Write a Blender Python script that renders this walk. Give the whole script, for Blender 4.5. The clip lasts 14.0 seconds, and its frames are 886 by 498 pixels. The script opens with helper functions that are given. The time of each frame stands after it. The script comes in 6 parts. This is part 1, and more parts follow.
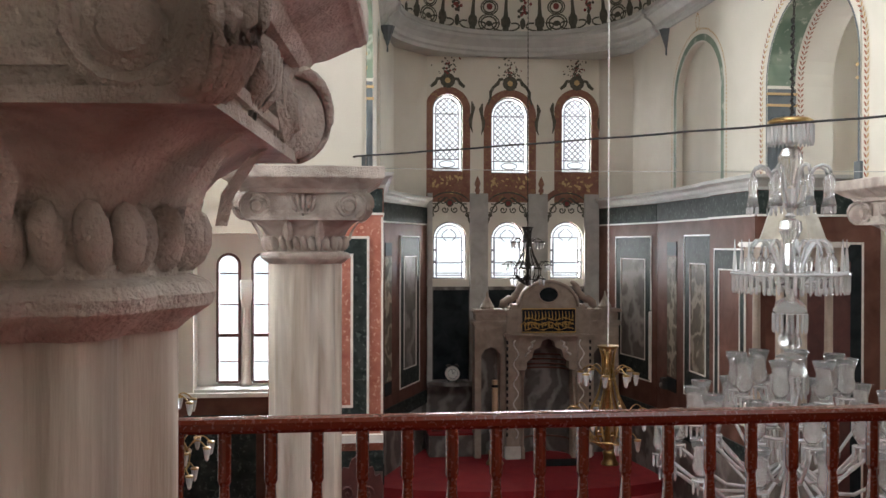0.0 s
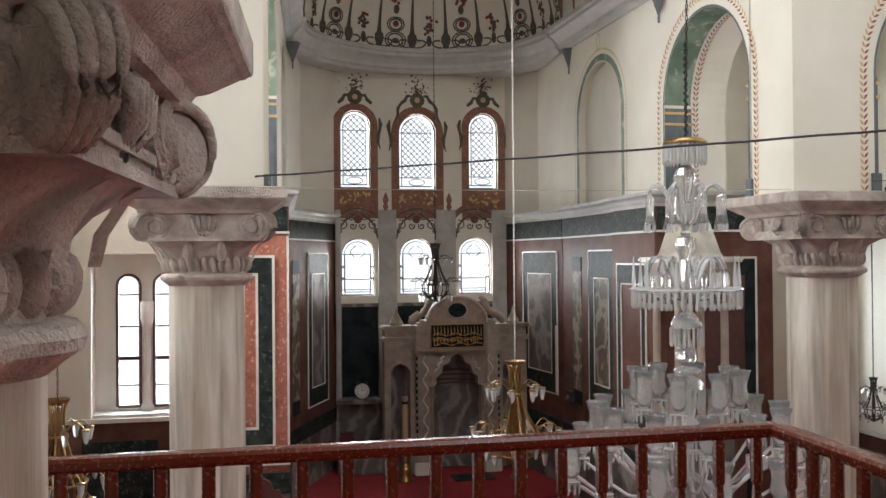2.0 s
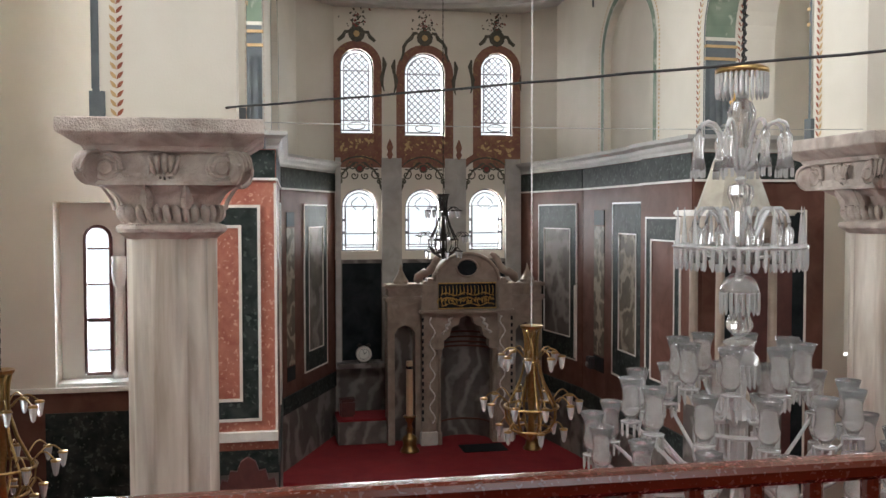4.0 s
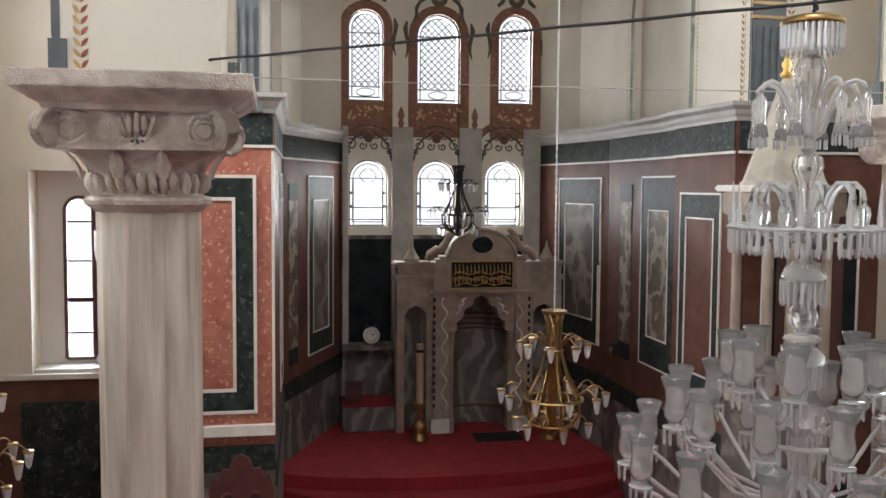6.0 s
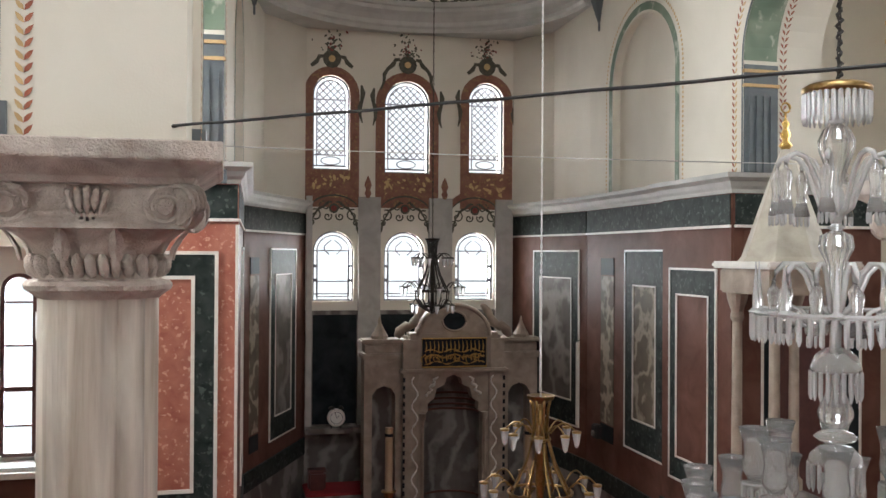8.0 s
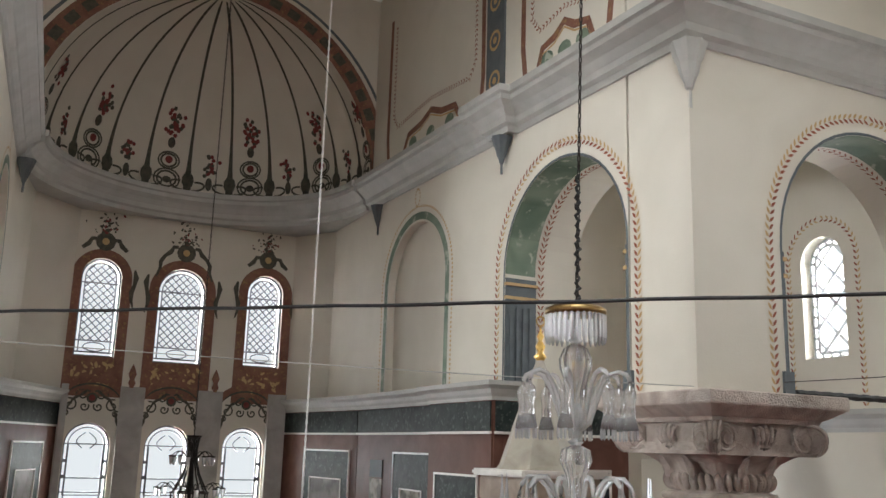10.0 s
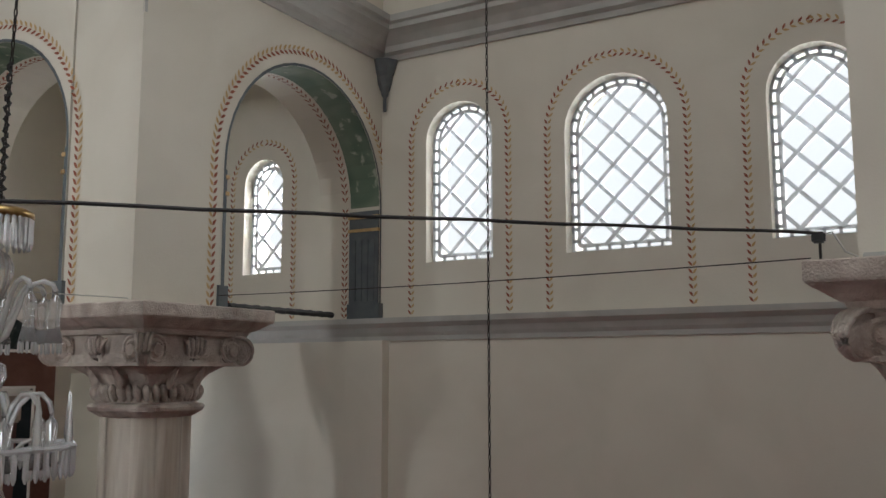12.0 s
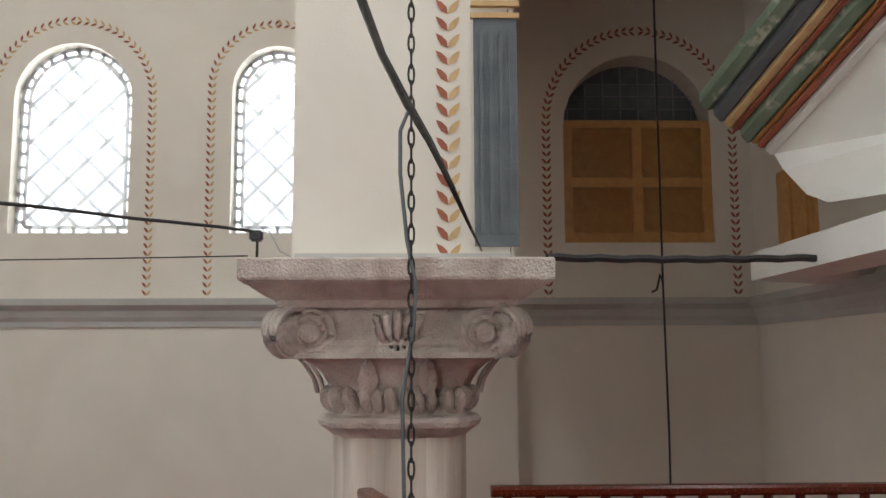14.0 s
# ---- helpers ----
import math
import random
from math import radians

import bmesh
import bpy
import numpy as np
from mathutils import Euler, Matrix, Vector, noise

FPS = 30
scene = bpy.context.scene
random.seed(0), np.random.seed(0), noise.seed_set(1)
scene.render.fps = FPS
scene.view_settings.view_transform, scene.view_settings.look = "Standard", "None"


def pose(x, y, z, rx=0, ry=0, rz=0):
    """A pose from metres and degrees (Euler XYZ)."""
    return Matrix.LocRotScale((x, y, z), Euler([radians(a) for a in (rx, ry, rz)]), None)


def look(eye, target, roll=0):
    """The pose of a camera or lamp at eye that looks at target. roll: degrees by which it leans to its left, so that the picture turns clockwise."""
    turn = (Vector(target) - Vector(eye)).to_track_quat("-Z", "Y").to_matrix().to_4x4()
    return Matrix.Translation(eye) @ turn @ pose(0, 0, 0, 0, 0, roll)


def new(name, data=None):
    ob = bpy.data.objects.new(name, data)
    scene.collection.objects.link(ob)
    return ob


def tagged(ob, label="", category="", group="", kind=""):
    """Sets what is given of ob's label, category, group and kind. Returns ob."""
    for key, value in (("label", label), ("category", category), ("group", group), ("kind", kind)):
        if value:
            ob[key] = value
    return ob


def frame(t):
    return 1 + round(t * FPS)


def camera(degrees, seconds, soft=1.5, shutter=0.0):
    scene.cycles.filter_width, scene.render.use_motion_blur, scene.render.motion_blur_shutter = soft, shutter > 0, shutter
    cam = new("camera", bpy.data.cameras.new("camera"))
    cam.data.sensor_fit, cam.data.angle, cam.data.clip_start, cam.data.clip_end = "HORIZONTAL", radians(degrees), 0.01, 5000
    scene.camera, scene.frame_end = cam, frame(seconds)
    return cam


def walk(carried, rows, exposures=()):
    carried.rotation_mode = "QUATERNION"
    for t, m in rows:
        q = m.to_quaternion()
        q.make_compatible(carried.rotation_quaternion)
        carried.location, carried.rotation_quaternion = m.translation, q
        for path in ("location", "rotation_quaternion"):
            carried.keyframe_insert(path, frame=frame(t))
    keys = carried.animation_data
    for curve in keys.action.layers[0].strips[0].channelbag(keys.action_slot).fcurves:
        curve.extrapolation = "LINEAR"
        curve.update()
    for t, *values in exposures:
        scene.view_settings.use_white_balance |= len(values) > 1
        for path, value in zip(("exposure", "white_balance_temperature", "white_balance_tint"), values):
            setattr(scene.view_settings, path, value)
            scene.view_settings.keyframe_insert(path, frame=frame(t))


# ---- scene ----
cam = camera(51.46, 14.0)
PATH = [
    (0, (-3.152, -6.393, 4.823), (-2.932, -4.405, 4.814), 0.12),
    (0.5, (-3.159, -6.379, 4.865), (-2.920, -4.393, 4.865), -0.27),
    (1, (-3.135, -6.384, 4.889), (-2.845, -4.405, 4.911), -0.46),
    (1.5, (-3.102, -6.411, 4.884), (-2.757, -4.441, 4.912), -0.60),
    (2, (-3.074, -6.410, 4.887), (-2.666, -4.452, 4.906), -0.46),
    (2.5, (-3.047, -6.388, 4.864), (-2.571, -4.445, 4.871), -0.15),
    (3, (-3.005, -6.324, 4.838), (-2.496, -4.391, 4.810), 0.39),
    (3.5, (-2.919, -5.747, 4.853), (-2.443, -3.805, 4.796), 0.40),
    (4, (-2.755, -4.935, 4.832), (-2.368, -2.974, 4.755), -0.10),
    (4.2, (-2.648, -4.670, 4.842), (-2.286, -2.705, 4.751), -0.11),
    (6.3, (-2.596, -3.484, 4.822), (-2.227, -1.523, 4.683), 0.58),
    (6.5, (-2.742, -3.203, 4.859), (-2.326, -1.252, 4.720), 0.99),
    (7, (-2.780, -3.075, 4.869), (-2.319, -1.133, 4.754), 0.75),
    (7.2, (-2.796, -3.028, 4.869), (-2.339, -1.084, 4.765), 0.64),
    (9.3, (-2.541, -3.121, 5.036), (-1.989, -1.224, 5.351), 0.84),
    (9.5, (-2.640, -3.165, 5.022), (-2.013, -1.299, 5.376), 0.99),
    (10, (-2.504, -3.143, 5.038), (-1.642, -1.389, 5.466), 1.69),
    (10.5, (-2.515, -3.175, 5.032), (-1.414, -1.564, 5.472), 1.70),
    (11, (-2.478, -3.181, 5.035), (-1.172, -1.719, 5.429), 1.42),
    (11.5, (-2.424, -3.170, 5.010), (-0.910, -1.905, 5.342), 0.61),
    (12, (-2.387, -3.166, 5.022), (-0.674, -2.169, 5.286), -0.05),
    (12.5, (-2.282, -3.222, 5.055), (-0.414, -2.541, 5.267), -0.51),
    (13, (-2.172, -3.274, 5.052), (-0.209, -2.960, 5.268), -0.42),
    (13.5, (-2.123, -3.317, 5.056), (-0.139, -3.356, 5.310), -0.07),
    (14, (-2.126, -3.327, 5.059), (-0.141, -3.383, 5.299), -0.24),
]
EXPOSURE = [(0, 0.06), (3, 0.06), (4, 0.0), (7, 0.04), (9, -0.1), (9.5, -0.3), (10, -0.4), (10.5, -0.55), (11, -0.65), (11.5, -0.95), (12, -1.22), (12.5, -1.4), (13, -1.2), (13.3, -1.0), (13.6, -0.2), (14, -0.1)]
walk(cam, [(t, look(e, g, r)) for t, e, g, r in PATH], EXPOSURE)

# ---- world and light ----
world = bpy.data.worlds.new("sky")
scene.world = world
world.use_nodes = True
wn = world.node_tree
sky = wn.nodes.new("ShaderNodeTexSky")
sky.sky_type = "NISHITA"
sky.sun_disc = False
sky.sun_elevation = radians(48)
sky.sun_rotation = radians(-40)
wn.links.new(sky.outputs[0], wn.nodes["Background"].inputs[0])
wn.nodes["Background"].inputs[1].default_value = 0.15
scene.view_settings.exposure = 0.0

sun = new("sun", bpy.data.lights.new("sun", "SUN"))
sun.data.energy = 3.0
sun.data.angle = radians(0.5)
sun.data.color = (1.0, 0.95, 0.86)
sun.matrix_world = look((-20, 14, 30), (0, 0, 0))


def window_light(name, at, toward, w, h, power, color=(0.93, 0.97, 1.0)):
    """An area lamp: the sky's light in a window's opening, and the added fill."""
    lamp = new(name, bpy.data.lights.new(name, "AREA"))
    lamp.data.shape = "RECTANGLE"
    lamp.data.size, lamp.data.size_y = w, h
    lamp.data.energy = power
    lamp.data.color = color
    lamp.matrix_world = look(at, toward)
    return lamp


# ---- materials ----
def material(name, c1, c2, scale=6.0, rough=0.6, bump=0.15, detail=8.0, metal=0.0, fine=60.0, stain=0.12, veins=0.0, vein_color=(0.8, 0.8, 0.78), spots=None, vary=0.0, stretch=1.0):
    m = bpy.data.materials.new(name)
    m.use_nodes = True
    t = m.node_tree
    b = t.nodes["Principled BSDF"]
    co = t.nodes.new("ShaderNodeTexCoord").outputs["Object"]
    if stretch != 1.0:
        mp = t.nodes.new("ShaderNodeMapping")
        mp.inputs["Scale"].default_value = (1, 1, stretch)
        t.links.new(co, mp.inputs["Vector"])
        co = mp.outputs["Vector"]

    def tex(sc, det, dist=0.0):
        n = t.nodes.new("ShaderNodeTexNoise")
        n.inputs["Scale"].default_value, n.inputs["Detail"].default_value, n.inputs["Distortion"].default_value = sc, det, dist
        t.links.new(co, n.inputs["Vector"])
        return n.outputs["Fac"]

    def mix(fac, a, c, mode="MIX"):
        n = t.nodes.new("ShaderNodeMix")
        n.data_type, n.blend_type = "RGBA", mode
        for key, v in ((0, fac), (6, a), (7, c)):
            if isinstance(v, (tuple, float)):
                n.inputs[key].default_value = (*v, 1) if isinstance(v, tuple) else v
            else:
                t.links.new(v, n.inputs[key])
        return n.outputs[2]

    def ramp(v, lo, hi):
        n = t.nodes.new("ShaderNodeMapRange")
        n.inputs[1].default_value, n.inputs[2].default_value = lo, hi
        t.links.new(v, n.inputs[0])
        return n.outputs[0]

    big, small = tex(scale, detail, 0.6), tex(fine, 6.0)
    col = mix(ramp(big, 0.3, 0.7), c1, c2)
    if stain:
        col = mix(ramp(tex(scale * 0.3, 4.0, 1.0), 0.45, 0.75), col, mix(stain * 1.0, col, (0.05, 0.035, 0.025)))
    if veins:
        w = t.nodes.new("ShaderNodeTexWave")
        w.wave_type = "BANDS"
        w.inputs["Scale"].default_value, w.inputs["Distortion"].default_value = veins, 14.0
        w.inputs["Detail"].default_value, w.inputs["Detail Scale"].default_value = 4.0, 1.2
        t.links.new(co, w.inputs["Vector"])
        col = mix(ramp(w.outputs["Fac"], 0.45, 1.0), col, vein_color)
    if spots:
        col = mix(ramp(tex(scale * 3.0, 3.0, 0.3), 0.58, 0.66), col, spots)
    if vary:
        info = t.nodes.new("ShaderNodeObjectInfo")
        col = mix(ramp(info.outputs["Random"], -0.6, 1.6), col, mix(vary, col, (0.02, 0.02, 0.02)))
    t.links.new(col, b.inputs["Base Color"])
    r = t.nodes.new("ShaderNodeMapRange")
    r.inputs[3].default_value, r.inputs[4].default_value = max(0.03, rough - 0.12), min(1.0, rough + 0.12)
    t.links.new(small, r.inputs[0])
    t.links.new(r.outputs[0], b.inputs["Roughness"])
    b.inputs["Metallic"].default_value = metal
    if bump:
        n = t.nodes.new("ShaderNodeBump")
        n.inputs["Strength"].default_value, n.inputs["Distance"].default_value = bump, 0.02
        a = t.nodes.new("ShaderNodeMath")
        a.operation = "ADD"
        t.links.new(big, a.inputs[0])
        t.links.new(small, a.inputs[1])
        t.links.new(a.outputs[0], n.inputs["Height"])
        t.links.new(n.outputs[0], b.inputs["Normal"])
    return m


def glassy(name, color, rough, transmission, ior=1.45):
    m = bpy.data.materials.new(name)
    m.use_nodes = True
    b = m.node_tree.nodes["Principled BSDF"]
    b.inputs["Base Color"].default_value = (*color, 1)
    b.inputs["Roughness"].default_value = rough
    b.inputs["Transmission Weight"].default_value = transmission
    b.inputs["IOR"].default_value = ior
    return m


CREAM = material("cream_plaster", (0.655, 0.605, 0.515), (0.715, 0.665, 0.575), 1.2, 0.75, 0.08, stain=0.04)
WHITE = material("white_plaster", (0.70, 0.69, 0.64), (0.77, 0.76, 0.71), 1.5, 0.7, 0.08, stain=0.03)
GREY = material("grey_moulding", (0.42, 0.41, 0.38), (0.50, 0.49, 0.46), 3.0, 0.6, 0.08, stain=0.06)
DARKGREY = material("slate_paint", (0.085, 0.10, 0.11), (0.13, 0.145, 0.15), 5.0, 0.6, 0.1)
STONE = material("limestone", (0.42, 0.335, 0.285), (0.67, 0.60, 0.53), 5.0, 0.8, 0.9, fine=70.0, stain=0.5)
SHAFT = material("marble_shaft", (0.36, 0.285, 0.22), (0.76, 0.70, 0.61), 6.0, 0.5, 0.3, fine=40.0, stain=0.6, stretch=0.10)
REDM = material("red_marble", (0.30, 0.085, 0.055), (0.42, 0.16, 0.11), 7.0, 0.35, 0.06, spots=(0.55, 0.30, 0.22), stain=0.1)
ROSE = material("rose_marble", (0.10, 0.042, 0.030), (0.17, 0.082, 0.062), 3.0, 0.5, 0.05, stain=0.25)
GREEN = material("green_marble", (0.012, 0.017, 0.016), (0.042, 0.050, 0.046), 6.0, 0.5, 0.05, spots=(0.075, 0.088, 0.08), stain=0.0)
BLACKM = material("black_marble", (0.010, 0.014, 0.016), (0.025, 0.03, 0.032), 4.0, 0.5, 0.03, stain=0.0)
VEINED = material("veined_marble", (0.10, 0.083, 0.063), (0.17, 0.14, 0.105), 3.0, 0.5, 0.05, veins=1.6, vein_color=(0.34, 0.295, 0.23))
GREYM = material("grey_marble", (0.095, 0.082, 0.074), (0.17, 0.150, 0.134), 2.2, 0.5, 0.05, veins=0.8, vein_color=(0.26, 0.24, 0.22))
MIHRAB = material("mihrab_stone", (0.27, 0.21, 0.165), (0.40, 0.32, 0.25), 6.0, 0.6, 0.3, stain=0.3)
PALE = material("pale_grey_stone", (0.36, 0.34, 0.31), (0.48, 0.455, 0.42), 4.0, 0.7, 0.1, stain=0.2)
HOOD = material("weathered_hood", (0.34, 0.30, 0.23), (0.50, 0.46, 0.38), 4.0, 0.6, 0.15, stain=0.4)
LINE = material("white_marble_strip", (0.62, 0.58, 0.52), (0.72, 0.68, 0.62), 8.0, 0.4, 0.05)
CARPET = material("red_carpet", (0.23, 0.010, 0.016), (0.30, 0.018, 0.022), 3.0, 0.95, 0.3, fine=220.0)
WOOD = material("varnished_wood", (0.10, 0.017, 0.007), (0.135, 0.024, 0.010), 4.0, 0.25, 0.02, stain=0.0)
LATTICE = material("honey_wood", (0.46, 0.22, 0.065), (0.56, 0.30, 0.10), 14.0, 0.4, 0.1)
FRAMEW = material("window_wood", (0.07, 0.022, 0.02), (0.11, 0.035, 0.03), 9.0, 0.45, 0.05)
GILT = material("gilt", (0.55, 0.34, 0.10), (0.65, 0.43, 0.15), 20.0, 0.3, 0.05, metal=1.0)
BRASS = material("brass", (0.34, 0.22, 0.085), (0.48, 0.33, 0.15), 30.0, 0.32, 0.03, metal=1.0)
IRON = material("dark_iron", (0.02, 0.018, 0.016), (0.05, 0.042, 0.036), 30.0, 0.5, 0.1, metal=0.6)
CABLE = material("black_cable", (0.015, 0.015, 0.015), (0.03, 0.03, 0.03), 40.0, 0.6, 0.1)
LEAFRED = material("leaf_paint_red", (0.26, 0.07, 0.04), (0.36, 0.12, 0.06), 12.0, 0.75, 0.0)
LEAFGOLD = material("leaf_paint_gold", (0.50, 0.32, 0.14), (0.58, 0.40, 0.20), 12.0, 0.75, 0.0)
CAMO = material("green_marbling", (0.085, 0.135, 0.09), (0.20, 0.25, 0.18), 2.2, 0.6, 0.03, detail=1.0, spots=(0.36, 0.38, 0.30), stain=0.0)
FRESCO = material("fresco_brown", (0.19, 0.075, 0.05), (0.27, 0.125, 0.08), 7.0, 0.7, 0.05, spots=(0.30, 0.18, 0.08))
FRESCODARK = material("fresco_green", (0.05, 0.05, 0.035), (0.11, 0.10, 0.07), 14.0, 0.7, 0.0)
CAME = material("plaster_lattice", (0.78, 0.79, 0.80), (0.86, 0.87, 0.88), 9.0, 0.8, 0.1, stain=0.05)
came_out = CAME.node_tree.nodes["Material Output"]
came_mix = CAME.node_tree.nodes.new("ShaderNodeMixShader")
came_thin = CAME.node_tree.nodes.new("ShaderNodeBsdfTranslucent")
came_thin.inputs["Color"].default_value = (0.85, 0.88, 0.92, 1)
came_mix.inputs[0].default_value = 0.22
CAME.node_tree.links.new(CAME.node_tree.nodes["Principled BSDF"].outputs[0], came_mix.inputs[1])
CAME.node_tree.links.new(came_thin.outputs[0], came_mix.inputs[2])
CAME.node_tree.links.new(came_mix.outputs[0], came_out.inputs[0])
LEAD = material("leaded_bar", (0.17, 0.17, 0.20), (0.25, 0.25, 0.29), 9.0, 0.5, 0.1)
WAX = material("candle_wax", (0.45, 0.30, 0.18), (0.52, 0.37, 0.24), 5.0, 0.5, 0.05)
CRYSTAL = glassy("crystal", (0.96, 0.96, 0.95), 0.14, 0.62, 1.5)
FROST = glassy("frosted_glass", (0.95, 0.95, 0.94), 0.16, 0.86, 1.35)


for marble in (ROSE, VEINED, GREYM, GREEN, BLACKM):
    marble.node_tree.nodes["Principled BSDF"].inputs["Specular IOR Level"].default_value = 0.07


# ---- builders ----
def part(name, bm, mat, parent=None, label="", smooth=False):
    me = bpy.data.meshes.new(name)
    bmesh.ops.recalc_face_normals(bm, faces=bm.faces)
    bm.to_mesh(me)
    bm.free()
    me.materials.append(mat)
    if smooth:
        me.polygons.foreach_set("use_smooth", [True] * len(me.polygons))
    ob = new(name, me)
    ob.parent = parent
    if label:
        ob["label"] = label
    return ob


def structure(name, bm, mat, label, category="", smooth=False):
    return tagged(part(name, bm, mat, None, "", smooth), label, category or name.split("_")[0], "", "structure")


def thing(name, label, category, at=(0, 0, 0), group="", kind=""):
    ob = new(name)
    ob.location = at
    return tagged(ob, label, category, group, kind)


def add_box(bm, x0, x1, y0, y1, z0, z1, m=None):
    vs = [bm.verts.new(Vector(p)) for p in ((x0, y0, z0), (x1, y0, z0), (x1, y1, z0), (x0, y1, z0), (x0, y0, z1), (x1, y0, z1), (x1, y1, z1), (x0, y1, z1))]
    for f in ((0, 3, 2, 1), (4, 5, 6, 7), (0, 1, 5, 4), (1, 2, 6, 5), (2, 3, 7, 6), (3, 0, 4, 7)):
        bm.faces.new([vs[k] for k in f])
    if m is not None:
        bmesh.ops.transform(bm, matrix=m, verts=vs)
    return vs


def box(x0, x1, y0, y1, z0, z1, bevel=0.0):
    bm = bmesh.new()
    add_box(bm, x0, x1, y0, y1, z0, z1)
    if bevel:
        bmesh.ops.bevel(bm, geom=bm.edges[:], offset=bevel, segments=2, affect="EDGES")
    return bm


def wall_frame(p, q, z=0.0):
    """Along p to q is u, up is v, and w points to the right of p to q (seen from above)."""
    d = Vector((q[0] - p[0], q[1] - p[1], 0)).normalized()
    n = Vector((d.y, -d.x, 0))
    m = Matrix.Identity(4)
    m.col[0][:3], m.col[1][:3], m.col[2][:3], m.col[3][:3] = d, (0, 0, 1), n, (p[0], p[1], z)
    return m


def arch_loop(u0, u1, v0, top, n=14):
    """The outline of a round-headed opening, from its sill's left end round its head."""
    r = (u1 - u0) / 2
    rise = min(r, top - v0)
    sp = top - rise
    pts = [(u0, v0), (u1, v0)]
    pts += [((u0 + u1) / 2 + r * math.cos(math.pi * k / n), sp + rise * math.sin(math.pi * k / n)) for k in range(n + 1)]
    return pts


def sheet(bm, outline, holes, w0, w1, m):
    """A slab between w0 and w1 with holes through it."""
    tmp = bmesh.new()
    edges = []
    for loop in [outline, *holes]:
        vs = [tmp.verts.new((u, v, w0)) for u, v in loop]
        edges += [tmp.edges.new((vs[k], vs[(k + 1) % len(vs)])) for k in range(len(vs))]
    bmesh.ops.triangle_fill(tmp, use_beauty=True, edges=edges)
    if abs(w1 - w0) > 1e-6:
        r = bmesh.ops.extrude_face_region(tmp, geom=tmp.faces[:])
        bmesh.ops.translate(tmp, verts=[v for v in r["geom"] if isinstance(v, bmesh.types.BMVert)], vec=(0, 0, w1 - w0))
    bmesh.ops.transform(tmp, matrix=m, verts=tmp.verts)
    me = bpy.data.meshes.new("tmp")
    tmp.to_mesh(me)
    tmp.free()
    bm.from_mesh(me)
    bpy.data.meshes.remove(me)


def rect(u0, u1, v0, v1):
    return [(u0, v0), (u1, v0), (u1, v1), (u0, v1)]


def slab(outline, holes, w0, w1, m):
    bm = bmesh.new()
    sheet(bm, outline, holes, w0, w1, m)
    return bm


def lathe(profile, n=24, plan=None, at=(0, 0, 0), bm=None, cap=True):
    """A turned body: rows of (radius, height); plan(angle) scales the radius."""
    bm = bm or bmesh.new()
    rings = []
    for r, z in profile:
        rings.append([bm.verts.new((at[0] + r * (plan(k * 2 * math.pi / n) if plan else 1) * math.cos(k * 2 * math.pi / n), at[1] + r * (plan(k * 2 * math.pi / n) if plan else 1) * math.sin(k * 2 * math.pi / n), at[2] + z)) for k in range(n)])
    for a, b in zip(rings, rings[1:]):
        for k in range(n):
            bm.faces.new((a[k], a[(k + 1) % n], b[(k + 1) % n], b[k]))
    if cap:
        bm.faces.new(rings[0][::-1])
        bm.faces.new(rings[-1])
    return bm


def tube(points, radius, n=8, bm=None, closed=False):
    """A round bar along points."""
    bm = bm or bmesh.new()
    pts = [Vector(p) for p in points]
    rings = []
    for k, p in enumerate(pts):
        a, b = pts[max(k - 1, 0)], pts[min(k + 1, len(pts) - 1)]
        if closed:
            a, b = pts[k - 1], pts[(k + 1) % len(pts)]
        d = (b - a).normalized()
        side = d.cross(Vector((0.013, 0.021, 1)) if abs(d.z) < 0.95 else Vector((1, 0.02, 0.01))).normalized()
        up = side.cross(d)
        r = radius[k] if isinstance(radius, (list, tuple)) else radius
        rings.append([bm.verts.new(p + r * (side * math.cos(i * 2 * math.pi / n) + up * math.sin(i * 2 * math.pi / n))) for i in range(n)])
    pairs = list(zip(rings, rings[1:])) + ([(rings[-1], rings[0])] if closed else [])
    for a, b in pairs:
        for i in range(n):
            bm.faces.new((a[i], a[(i + 1) % n], b[(i + 1) % n], b[i]))
    if not closed:
        bm.faces.new(rings[0][::-1])
        bm.faces.new(rings[-1])
    return bm


def sweep(path, profile, bm=None):
    """A moulding: profile rows (out, up) carried along a plan path (x, y, z); out is to the right of the path."""
    bm = bm or bmesh.new()
    pts = [Vector(p) for p in path]
    rings = []
    for k, p in enumerate(pts):
        d0 = (pts[k] - pts[k - 1]).normalized() if k else None
        d1 = (pts[k + 1] - pts[k]).normalized() if k + 1 < len(pts) else None
        d0, d1 = d0 or d1, d1 or d0
        n0, n1 = Vector((d0.y, -d0.x, 0)), Vector((d1.y, -d1.x, 0))
        n = (n0 + n1).normalized()
        n = n / max(0.3, n.dot(n0))
        rings.append([bm.verts.new(p + n * o + Vector((0, 0, u))) for o, u in profile])
    c = len(profile)
    for a, b in zip(rings, rings[1:]):
        for i in range(c):
            bm.faces.new((a[i], a[(i + 1) % c], b[(i + 1) % c], b[i]))
    bm.faces.new(rings[0][::-1])
    bm.faces.new(rings[-1])
    return bm


CORNICE = [(0, 0), (0.03, 0), (0.05, 0.06), (0.10, 0.09), (0.11, 0.16), (0.18, 0.24), (0.27, 0.30), (0.27, 0.36), (0.31, 0.38), (0.31, 0.46), (0, 0.46)]
LEDGE = [(0, 0), (0.02, 0), (0.025, 0.05), (0.05, 0.09), (0.07, 0.15), (0.13, 0.20), (0.14, 0.26), (0, 0.26)]

